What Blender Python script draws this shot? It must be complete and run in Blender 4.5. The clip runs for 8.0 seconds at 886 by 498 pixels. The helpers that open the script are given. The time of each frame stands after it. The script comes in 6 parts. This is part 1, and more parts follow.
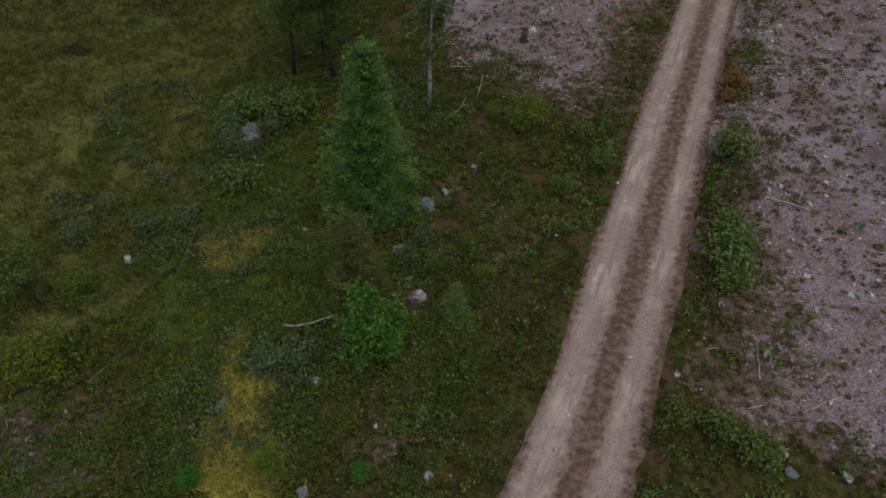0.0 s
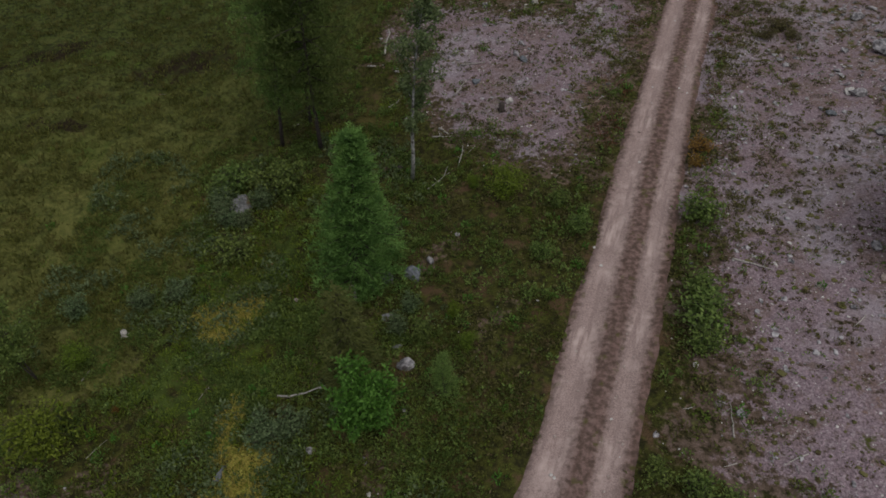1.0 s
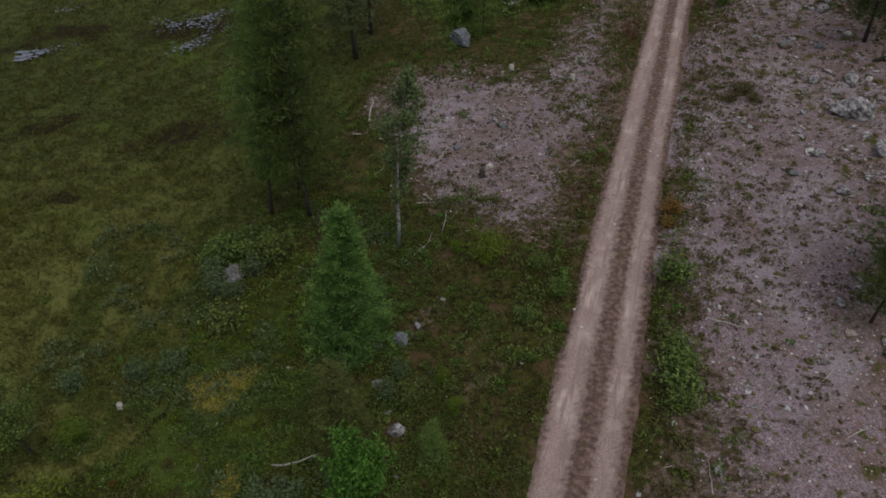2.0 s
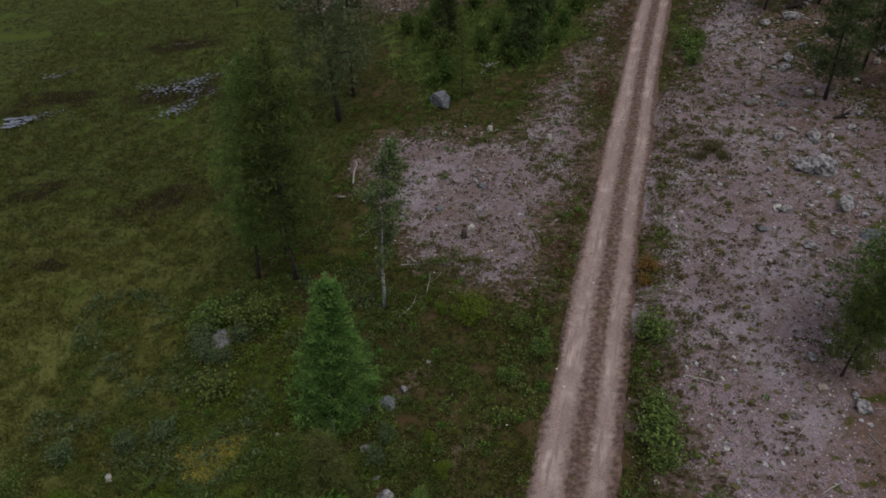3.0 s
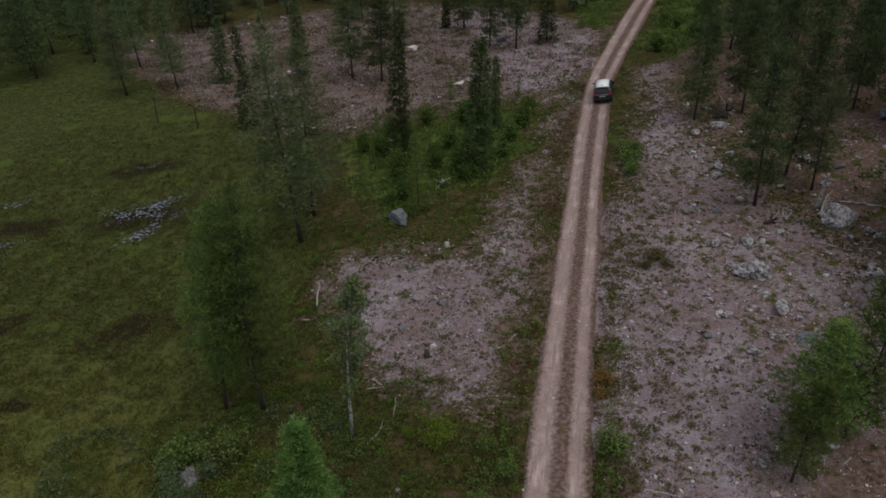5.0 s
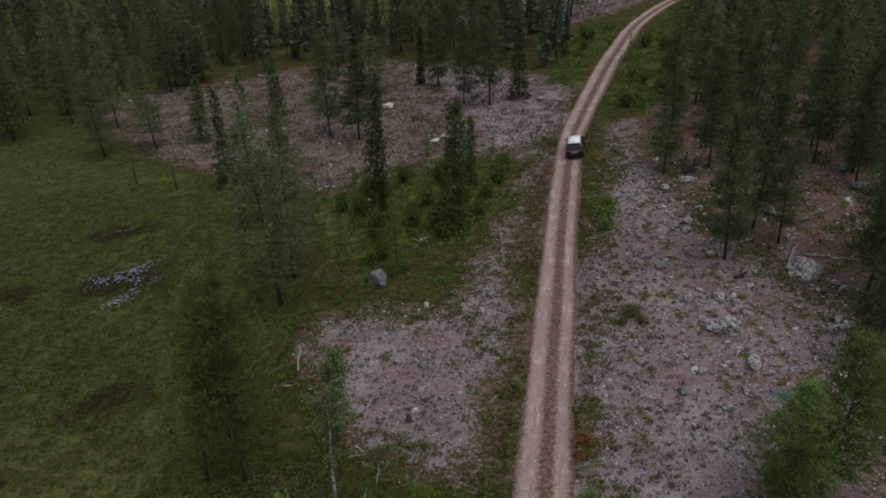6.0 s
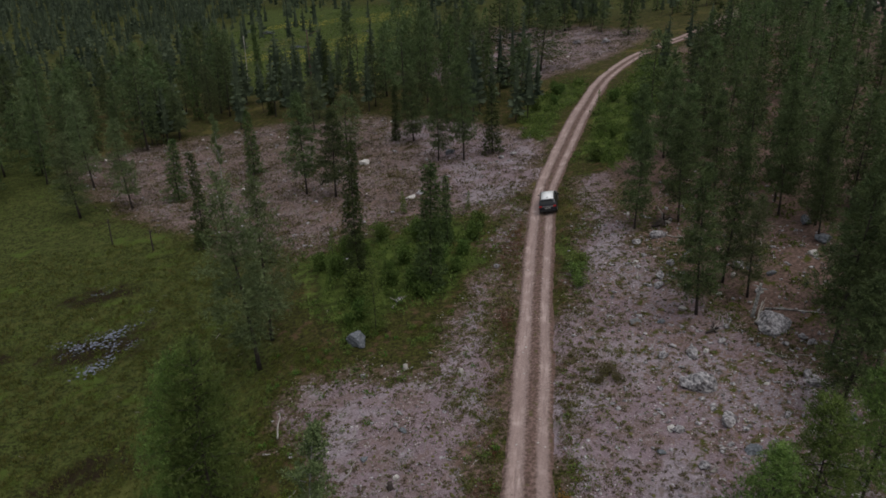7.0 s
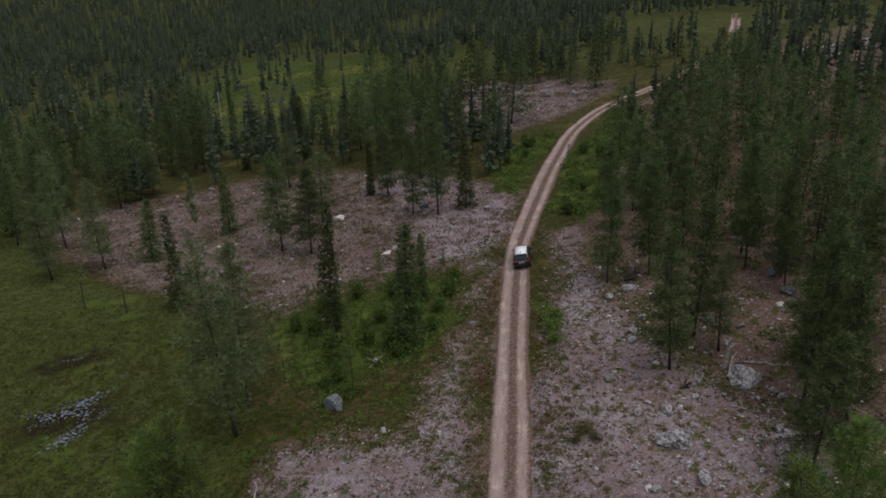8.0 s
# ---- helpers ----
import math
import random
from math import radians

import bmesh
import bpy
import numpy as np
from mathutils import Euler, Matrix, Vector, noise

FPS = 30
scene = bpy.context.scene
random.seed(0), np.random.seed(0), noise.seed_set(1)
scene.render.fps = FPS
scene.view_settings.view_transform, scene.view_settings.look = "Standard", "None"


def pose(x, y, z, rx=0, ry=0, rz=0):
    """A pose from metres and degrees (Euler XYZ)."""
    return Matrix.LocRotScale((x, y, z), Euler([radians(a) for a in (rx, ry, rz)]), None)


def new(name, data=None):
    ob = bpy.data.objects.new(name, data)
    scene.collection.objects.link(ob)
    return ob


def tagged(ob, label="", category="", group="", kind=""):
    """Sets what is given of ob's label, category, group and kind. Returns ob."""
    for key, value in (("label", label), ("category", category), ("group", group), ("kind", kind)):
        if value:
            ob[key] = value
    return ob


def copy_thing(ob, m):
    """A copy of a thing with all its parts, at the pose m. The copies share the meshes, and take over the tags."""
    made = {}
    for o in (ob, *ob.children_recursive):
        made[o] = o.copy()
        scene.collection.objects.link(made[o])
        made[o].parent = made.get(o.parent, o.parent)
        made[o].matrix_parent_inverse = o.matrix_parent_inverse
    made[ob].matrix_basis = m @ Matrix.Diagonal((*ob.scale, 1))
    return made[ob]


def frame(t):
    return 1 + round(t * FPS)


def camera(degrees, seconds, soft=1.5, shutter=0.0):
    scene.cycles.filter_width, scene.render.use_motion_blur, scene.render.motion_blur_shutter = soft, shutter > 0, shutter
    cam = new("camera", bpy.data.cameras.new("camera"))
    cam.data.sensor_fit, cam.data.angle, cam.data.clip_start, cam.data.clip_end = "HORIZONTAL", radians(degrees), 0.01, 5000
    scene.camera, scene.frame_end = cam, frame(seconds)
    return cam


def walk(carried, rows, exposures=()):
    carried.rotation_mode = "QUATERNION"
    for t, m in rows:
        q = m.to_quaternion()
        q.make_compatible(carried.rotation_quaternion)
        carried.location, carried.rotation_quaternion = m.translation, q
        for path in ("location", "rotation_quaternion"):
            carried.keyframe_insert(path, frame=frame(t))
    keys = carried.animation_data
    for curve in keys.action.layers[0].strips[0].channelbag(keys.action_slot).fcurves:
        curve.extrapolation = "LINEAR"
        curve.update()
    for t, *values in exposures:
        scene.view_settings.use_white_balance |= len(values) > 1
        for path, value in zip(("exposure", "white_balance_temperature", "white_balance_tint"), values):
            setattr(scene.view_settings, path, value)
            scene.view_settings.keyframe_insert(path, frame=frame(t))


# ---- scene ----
cam = camera(64.6, 8.0, soft=1.7)
METRES, EYE, TILT, LEAN, TURN = 11.0, 18.40, -47.95, -0.89, -0.05
ROWS = [
    (0.0, 0.0, 0.0, 0.0, 0.0, 0.0, -0.0),
    (0.5, 0.0019, -0.0528, 0.0405, -0.55, 1.8, 0.77),
    (1.0, 0.0025, -0.1087, 0.079, -1.08, 3.59, 1.54),
    (1.5, 0.0027, -0.1663, 0.1175, -1.61, 5.38, 2.3),
    (2.0, 0.0021, -0.226, 0.1534, -2.13, 7.13, 3.05),
    (3.5, 0.0097, -0.3603, 0.2533, -3.74, 12.34, 5.27),
    (4.0, 0.012, -0.4063, 0.2847, -4.34, 14.04, 6.15),
    (4.5, 0.0132, -0.4541, 0.3177, -4.91, 15.73, 7.04),
    (6.0, 0.0215, -0.6002, 0.43, -6.65, 20.85, 9.74),
    (6.5, 0.0233, -0.6525, 0.4676, -7.22, 22.56, 10.65),
    (7.0, 0.0303, -0.7065, 0.5065, -7.84, 24.25, 11.56),
    (7.5, 0.0353, -0.759, 0.5444, -8.47, 25.93, 12.51),
    (8.0, 0.0416, -0.8116, 0.5809, -9.08, 27.59, 13.46),
]
walk(cam, [(t, pose(0, 0, EYE, TILT, LEAN, TURN) @ pose(METRES * x, METRES * y, METRES * z, 90 + pitch, roll, yaw)) for t, x, y, z, yaw, pitch, roll in ROWS],
     exposures=[(0.0, -0.43, 6500, 8), (2.0, -0.41, 6500, 8), (4.5, -0.37, 6500, 8), (8.0, -0.16, 6500, 8)])

# ---- world and sun: a dim overcast evening ----
world = bpy.data.worlds.new("overcast_sky")
scene.world = world
world.use_nodes = True
wn = world.node_tree.nodes
sky = wn.new("ShaderNodeTexSky")
sky.sky_type = "NISHITA"
sky.sun_disc = False
CLOUD = (5.6, 5.6, 5.7, 1)  # the even grey cloud over most of the sky
sky.sun_elevation, sky.sun_rotation = radians(66), radians(150)
sky.air_density, sky.dust_density, sky.ozone_density = 1.0, 6.0, 0.6
wn["Background"].inputs["Strength"].default_value = 0.104
cloud = wn.new("ShaderNodeMix")
cloud.data_type = "RGBA"
cloud.inputs[0].default_value, cloud.inputs[7].default_value = 0.72, CLOUD
world.node_tree.links.new(sky.outputs["Color"], cloud.inputs[6])
world.node_tree.links.new(cloud.outputs[2], wn["Background"].inputs["Color"])
sun = new("sun", bpy.data.lights.new("sun", "SUN"))
sun.data.energy, sun.data.angle, sun.data.color = 1.25, radians(48), (1.0, 0.965, 0.93)
sun.matrix_world = pose(0, 0, 80, 24, 0, 30)


# ---- materials ----
HEATH_DARK, HEATH_MOSS, HEATH_BROWN, HEATH_OCHRE = (0.022, 0.021, 0.009), (0.066, 0.070, 0.017), (0.092, 0.060, 0.034), (0.090, 0.078, 0.026)
GRAVEL_DARK, GRAVEL_LIGHT, GRAVEL_EARTH, GRAVEL_LICHEN = (0.128, 0.095, 0.110), (0.312, 0.238, 0.274), (0.210, 0.150, 0.150), (0.286, 0.244, 0.280)
GRAVEL_PALE, GRAVEL_MOSS, GRAVEL_HEATH = (0.36, 0.31, 0.335), (0.085, 0.074, 0.042), (0.14, 0.102, 0.080)
BOG_DARK, BOG_OLIVE, BOG_STRAW, BOG_GREEN = (0.022, 0.026, 0.008), (0.068, 0.086, 0.022), (0.078, 0.086, 0.025), (0.066, 0.094, 0.020)
LITTER_DARK, LITTER_RED = (0.092, 0.062, 0.052), (0.205, 0.138, 0.120)
LUSH_DARK, LUSH_LIGHT = (0.028, 0.040, 0.010), (0.084, 0.118, 0.026)
PEAT_DARK, PEAT_BROWN, STRAW_MOSS, STRAW_GREEN = (0.012, 0.009, 0.006), (0.032, 0.023, 0.012), (0.52, 0.48, 0.12), (0.26, 0.27, 0.05)
ROAD_DARK, ROAD_LIGHT, ROAD_PALE = (0.230, 0.170, 0.160), (0.42, 0.320, 0.306), (0.50, 0.396, 0.376)
MANE_DARK, MANE_RED, MANE_MOSS = (0.092, 0.064, 0.054), (0.180, 0.116, 0.104), (0.095, 0.082, 0.036)

EARTH_DARK, EARTH_BROWN, SERE_OLIVE, SERE_STRAW = (0.070, 0.052, 0.036), (0.150, 0.108, 0.090), (0.082, 0.092, 0.024), (0.138, 0.138, 0.042)
GRAVEL_SOIL = (0.145, 0.106, 0.102)
def nodes_of(name):
    m = bpy.data.materials.new(name)
    m.use_nodes = True
    return m, m.node_tree.nodes, m.node_tree.links, m.node_tree.nodes["Principled BSDF"]


def mixed(n, l, fac, a, b):
    """A colour between a and b; fac, a and b are sockets or plain values."""
    x = n.new("ShaderNodeMix")
    x.data_type = "RGBA"
    for key, v in ((0, fac), (6, a), (7, b)):
        if hasattr(v, "is_linked"):
            l.new(v, x.inputs[key])
        else:
            x.inputs[key].default_value = (*v, 1) if isinstance(v, tuple) else v
    return x.outputs[2]


def noisy(n, l, at, scale, detail=4, rough=0.6):
    t = n.new("ShaderNodeTexNoise")
    t.inputs["Scale"].default_value, t.inputs["Detail"].default_value, t.inputs["Roughness"].default_value = scale, detail, rough
    l.new(at, t.inputs["Vector"])
    return t.outputs["Fac"]


def ramp(n, l, fac, lo, hi):
    r = n.new("ShaderNodeMapRange")
    r.interpolation_type = "SMOOTHSTEP"
    r.inputs["From Min"].default_value, r.inputs["From Max"].default_value = lo, hi
    l.new(fac, r.inputs["Value"])
    return r.outputs["Result"]


def maths(n, l, op, a, b):
    x = n.new("ShaderNodeMath")
    x.operation = op
    for k, v in ((0, a), (1, b)):
        if hasattr(v, "is_linked"):
            l.new(v, x.inputs[k])
        else:
            x.inputs[k].default_value = v
    return x.outputs[0]


def bumpy(n, l, p, height, strength, distance):
    b = n.new("ShaderNodeBump")
    b.inputs["Strength"].default_value, b.inputs["Distance"].default_value = strength, distance
    l.new(height, b.inputs["Height"])
    l.new(b.outputs["Normal"], p.inputs["Normal"])


def surface(name, dark, light, rough=0.8, grain=20.0, coarse=2.0, bump=0.3, depth=0.02, third=None, metal=0.0, spec=0.3):
    """Stone, bark, wood or paint: two scales of mottling and a fine relief."""
    m, n, l, p = nodes_of(name)
    at = n.new("ShaderNodeTexCoord").outputs["Object"]
    fine, big = noisy(n, l, at, grain, 5), noisy(n, l, at, coarse, 3)
    c = mixed(n, l, ramp(n, l, fine, 0.3, 0.7), dark, light)
    if third:
        c = mixed(n, l, ramp(n, l, big, 0.52, 0.62), c, third)
    l.new(c, p.inputs["Base Color"])
    p.inputs["Roughness"].default_value, p.inputs["Metallic"].default_value = rough, metal
    p.inputs["Specular IOR Level"].default_value = spec
    if bump:
        bumpy(n, l, p, fine, bump, depth)
    return m


def leafage(name, dark, light, tips=None, patch=0.0, rough=0.6, spray=0.0):
    """Leaves and needles: each leaf has its own shade, each plant its own tone; patch mottles wide growth."""
    m, n, l, p = nodes_of(name)
    one = n.new("ShaderNodeNewGeometry").outputs["Random Per Island"]
    whole = n.new("ShaderNodeObjectInfo").outputs["Random"]
    at = n.new("ShaderNodeTexCoord").outputs["Object"]
    if spray:
        own = maths(n, l, "MULTIPLY", one, 0.28)
        one = maths(n, l, "ADD", own, maths(n, l, "MULTIPLY", ramp(n, l, noisy(n, l, at, spray, 3), 0.36, 0.64), 0.72))
    c = mixed(n, l, one, dark, light)
    if tips:
        c = mixed(n, l, ramp(n, l, noisy(n, l, at, patch, 4), 0.45, 0.62), c, tips)
    h = n.new("ShaderNodeHueSaturation")
    l.new(maths(n, l, "ADD", maths(n, l, "MULTIPLY", whole, 0.03), 0.485), h.inputs["Hue"])
    l.new(maths(n, l, "ADD", maths(n, l, "MULTIPLY", whole, 0.62 if spray else 0.2), 0.70 if spray else 0.93), h.inputs["Value"])
    l.new(c, h.inputs["Color"])
    l.new(h.outputs["Color"], p.inputs["Base Color"])
    p.inputs["Roughness"].default_value, p.inputs["Specular IOR Level"].default_value = rough, 0.2
    thin = n.new("ShaderNodeBsdfTranslucent")
    l.new(h.outputs["Color"], thin.inputs["Color"])
    both = n.new("ShaderNodeMixShader")
    both.inputs[0].default_value = 0.32 if spray else 0.3
    l.new(p.outputs[0], both.inputs[1])
    l.new(thin.outputs[0], both.inputs[2])
    l.new(both.outputs[0], n["Material Output"].inputs["Surface"])
    return m


def ground_material():
    m, n, l, p = nodes_of("ground_cover")
    at = n.new("ShaderNodeTexCoord").outputs["Object"]
    za = n.new("ShaderNodeAttribute")
    za.attribute_name = "zones"
    zb = n.new("ShaderNodeAttribute")
    zb.attribute_name = "growth"
    split, splitb = n.new("ShaderNodeSeparateColor"), n.new("ShaderNodeSeparateColor")
    l.new(za.outputs["Color"], split.inputs[0])
    l.new(zb.outputs["Color"], splitb.inputs[0])
    tiny, fine, mid, big = noisy(n, l, at, 14, 4), noisy(n, l, at, 4.0, 4), noisy(n, l, at, 1.1, 4), noisy(n, l, at, 0.22, 4)

    def zone(s, wild=1.6):
        x = maths(n, l, "MULTIPLY", maths(n, l, "SUBTRACT", maths(n, l, "ADD", fine, mid), 1.0), wild)
        x = maths(n, l, "ADD", s, maths(n, l, "MULTIPLY", x, ramp(n, l, s, 0.0, 0.22)))
        return ramp(n, l, x, 0.34, 0.66)

    heath = mixed(n, l, ramp(n, l, fine, 0.35, 0.65), HEATH_DARK, HEATH_MOSS)
    heath = mixed(n, l, ramp(n, l, mid, 0.52, 0.66), heath, HEATH_BROWN)
    heath = mixed(n, l, ramp(n, l, big, 0.56, 0.66), heath, HEATH_OCHRE)
    gravel = mixed(n, l, ramp(n, l, tiny, 0.3, 0.7), GRAVEL_DARK, GRAVEL_LIGHT)
    gravel = mixed(n, l, ramp(n, l, noisy(n, l, at, 0.6, 5), 0.44, 0.60), gravel, mixed(n, l, ramp(n, l, tiny, 0.35, 0.65), GRAVEL_SOIL, GRAVEL_EARTH))
    gravel = mixed(n, l, ramp(n, l, big, 0.48, 0.60), gravel, GRAVEL_LICHEN)
    cells = n.new("ShaderNodeTexVoronoi")
    cells.inputs["Scale"].default_value = 13.0
    l.new(at, cells.inputs["Vector"])
    one = n.new("ShaderNodeSeparateColor")
    l.new(cells.outputs["Color"], one.inputs[0])
    gravel = mixed(n, l, maths(n, l, "MULTIPLY", ramp(n, l, one.outputs[0], 0.70, 0.97), 0.5), gravel, GRAVEL_PALE)
    gravel = mixed(n, l, maths(n, l, "MULTIPLY", ramp(n, l, one.outputs[1], 0.72, 0.97), 0.45), gravel, GRAVEL_DARK)
    mats = maths(n, l, "ADD", noisy(n, l, at, 1.9, 3), maths(n, l, "MULTIPLY", maths(n, l, "SUBTRACT", big, 0.5), 0.5))
    gravel = mixed(n, l, maths(n, l, "MULTIPLY", ramp(n, l, mats, 0.58, 0.68), 0.6), gravel, mixed(n, l, ramp(n, l, fine, 0.4, 0.6), GRAVEL_MOSS, GRAVEL_HEATH))
    bog = mixed(n, l, ramp(n, l, fine, 0.40, 0.60), BOG_DARK, BOG_OLIVE)
    bog = mixed(n, l, ramp(n, l, mid, 0.48, 0.68), bog, BOG_STRAW)
    bog = mixed(n, l, ramp(n, l, big, 0.58, 0.66), bog, BOG_GREEN)
    dry = n.new("ShaderNodeAttribute")
    dry.attribute_name = "sere"
    bog = mixed(n, l, maths(n, l, "MULTIPLY", dry.outputs["Fac"], ramp(n, l, mid, 0.25, 0.6)), bog, mixed(n, l, ramp(n, l, fine, 0.35, 0.65), SERE_OLIVE, SERE_STRAW))
    litter = mixed(n, l, ramp(n, l, fine, 0.35, 0.7), LITTER_DARK, LITTER_RED)
    litter = mixed(n, l, ramp(n, l, mid, 0.55, 0.65), litter, HEATH_MOSS)
    lush = mixed(n, l, ramp(n, l, mid, 0.3, 0.7), LUSH_DARK, LUSH_LIGHT)
    peat = mixed(n, l, fine, PEAT_DARK, PEAT_BROWN)
    straw = mixed(n, l, ramp(n, l, fine, 0.3, 0.7), STRAW_GREEN, STRAW_MOSS)
    c = mixed(n, l, zone(split.outputs[1], 1.2), heath, bog)
    earth = mixed(n, l, ramp(n, l, fine, 0.35, 0.65), EARTH_DARK, EARTH_BROWN)
    c = mixed(n, l, zone(ramp(n, l, split.outputs[0], 0.0, 0.7), 1.8), c, earth)
    c = mixed(n, l, zone(ramp(n, l, split.outputs[0], 0.2, 1.15), 2.4), c, gravel)
    c = mixed(n, l, zone(split.outputs[2]), c, litter)
    c = mixed(n, l, zone(splitb.outputs[0]), c, lush)
    c = mixed(n, l, zone(splitb.outputs[1]), c, peat)
    c = mixed(n, l, zone(splitb.outputs[2]), c, straw)
    grain = n.new("ShaderNodeHueSaturation")
    l.new(maths(n, l, "ADD", maths(n, l, "MULTIPLY", ramp(n, l, noisy(n, l, at, 26, 4, 0.7), 0.3, 0.7), 0.75), 0.62), grain.inputs["Value"])
    l.new(c, grain.inputs["Color"])
    l.new(grain.outputs["Color"], p.inputs["Base Color"])
    p.inputs["Roughness"].default_value, p.inputs["Specular IOR Level"].default_value = 0.95, 0.1
    bumpy(n, l, p, maths(n, l, "ADD", fine, maths(n, l, "MULTIPLY", tiny, 0.5)), 0.6, 0.12)
    return m


def road_material():
    m, n, l, p = nodes_of("packed_sand")
    at = n.new("ShaderNodeTexCoord").outputs["Object"]
    wear = n.new("ShaderNodeAttribute")
    wear.attribute_name = "wear"
    tiny, fine, mid = noisy(n, l, at, 22, 4), noisy(n, l, at, 5, 4), noisy(n, l, at, 0.7, 3)
    lane = n.new("ShaderNodeAttribute")
    lane.attribute_name = "lane"
    drawn = noisy(n, l, lane.outputs["Vector"], 1.0, 4)
    sand = mixed(n, l, ramp(n, l, tiny, 0.3, 0.7), ROAD_DARK, ROAD_LIGHT)
    sand = mixed(n, l, maths(n, l, "MULTIPLY", ramp(n, l, drawn, 0.46, 0.68), 0.45), sand, ROAD_DARK)
    sand = mixed(n, l, maths(n, l, "MULTIPLY", ramp(n, l, mid, 0.42, 0.7), ramp(n, l, drawn, 0.62, 0.40)), sand, ROAD_PALE)
    mane = mixed(n, l, ramp(n, l, fine, 0.35, 0.65), MANE_DARK, MANE_RED)
    mane = mixed(n, l, ramp(n, l, noisy(n, l, at, 2.2, 4), 0.56, 0.68), mane, MANE_MOSS)
    x = maths(n, l, "ADD", wear.outputs["Fac"], maths(n, l, "MULTIPLY", maths(n, l, "SUBTRACT", fine, 0.5), 1.0))
    x = maths(n, l, "ADD", x, maths(n, l, "MULTIPLY", maths(n, l, "SUBTRACT", drawn, 0.5), 0.7))
    l.new(mixed(n, l, ramp(n, l, x, 0.12, 0.95), mane, sand), p.inputs["Base Color"])
    p.inputs["Roughness"].default_value, p.inputs["Specular IOR Level"].default_value = 0.95, 0.1
    bumpy(n, l, p, maths(n, l, "ADD", fine, tiny), 0.5, 0.04)
    return m


M_GROUND, M_ROAD = ground_material(), road_material()
M_STONE = surface("grey_granite", (0.055, 0.054, 0.062), (0.54, 0.52, 0.55), 0.9, 4, 2.2, 1.0, 0.10, third=(0.12, 0.110, 0.118))
M_MOSSY = surface("mossy_granite", (0.08, 0.085, 0.085), (0.24, 0.24, 0.255), 0.9, 6, 1.2, 0.8, 0.05, third=(0.11, 0.075, 0.045))
M_BLUE = surface("blue_grey_stone", (0.07, 0.08, 0.095), (0.20, 0.215, 0.245), 0.85, 7, 1.0, 0.6, 0.04)
M_WHITE = surface("pale_quartz", (0.40, 0.38, 0.37), (0.66, 0.64, 0.63), 0.85, 10, 2.0, 0.6, 0.03)
M_RED = surface("reddish_stone", (0.25, 0.19, 0.17), (0.45, 0.38, 0.36), 0.9, 9, 1.5, 0.7, 0.04)
M_BARK = surface("pine_bark", (0.030, 0.026, 0.025), (0.075, 0.060, 0.054), 0.95, 14, 1.0, 0.8, 0.03)
M_BIRCHBARK = surface("birch_bark", (0.20, 0.20, 0.20), (0.46, 0.455, 0.45), 0.8, 6, 3.5, 0.4, 0.01, third=(0.10, 0.09, 0.085))
M_DEAD = surface("weathered_wood", (0.24, 0.225, 0.21), (0.48, 0.455, 0.43), 0.9, 18, 2, 0.5, 0.01)
M_ROT = surface("rotten_wood", (0.06, 0.045, 0.04), (0.16, 0.10, 0.085), 0.95, 14, 2, 0.7, 0.02)
M_PINE = leafage("pine_needles", (0.036, 0.057, 0.023), (0.145, 0.196, 0.080), spray=1.3)
M_SPRUCE = leafage("spruce_needles", (0.032, 0.053, 0.019), (0.108, 0.152, 0.050), spray=1.4)
M_PALEPINE = leafage("thin_pine_needles", (0.072, 0.097, 0.044), (0.172, 0.215, 0.098), spray=1.2)
M_FRESH = leafage("fresh_green_leaves", (0.060, 0.100, 0.026), (0.200, 0.275, 0.070))
M_STRAW = leafage("straw_moss", (0.30, 0.28, 0.06), (0.56, 0.50, 0.13))
M_GLADE = leafage("glade_leaves", (0.040, 0.078, 0.016), (0.140, 0.208, 0.050))
# greyer and bluer than the near needles: distance haze mixed into the colour
M_FAR = leafage("hazed_distant_needles", (0.036, 0.053, 0.036), (0.112, 0.145, 0.086), spray=0.25)
M_SLASH = leafage("grey_brown_slash", (0.090, 0.066, 0.062), (0.285, 0.228, 0.226))
M_ORANGE = leafage("orange_leaves", (0.150, 0.082, 0.020), (0.290, 0.165, 0.040))
M_FEATHER = leafage("feathery_green_leaves", (0.044, 0.104, 0.024), (0.215, 0.375, 0.098), spray=2.2)
M_BRIGHT = leafage("bright_green_leaves", (0.040, 0.125, 0.018), (0.115, 0.280, 0.046))
M_BIRCH = leafage("birch_leaves", (0.085, 0.130, 0.056), (0.200, 0.268, 0.118))
M_WILLOW = leafage("grey_green_leaves", (0.060, 0.096, 0.042), (0.185, 0.245, 0.118))
M_EDGE = leafage("bog_edge_needles", (0.058, 0.098, 0.026), (0.195, 0.280, 0.076), spray=1.2)
M_YELLOW = leafage("yellow_green_leaves", (0.088, 0.137, 0.014), (0.201, 0.274, 0.036))
M_BROWN = leafage("browning_needles", (0.075, 0.098, 0.028), (0.185, 0.212, 0.062), spray=2.0)
M_SEDGE = leafage("sedge", (0.050, 0.060, 0.012), (0.098, 0.112, 0.024), tips=(0.118, 0.112, 0.030), patch=0.9)
M_PALESEDGE = leafage("straw_sedge", (0.090, 0.095, 0.022), (0.185, 0.180, 0.045))
M_MAT = leafage("olive_mats", (0.066, 0.058, 0.028), (0.170, 0.148, 0.066), tips=(0.135, 0.132, 0.044), patch=7.0)
M_DWARF = leafage("dwarf_shrub_leaves", (0.032, 0.040, 0.011), (0.120, 0.130, 0.030), tips=(0.122, 0.185, 0.028), patch=1.6)
M_TUFT = leafage("crowberry_leaves", (0.058, 0.042, 0.023), (0.140, 0.102, 0.054), tips=(0.100, 0.104, 0.034), patch=7.0)
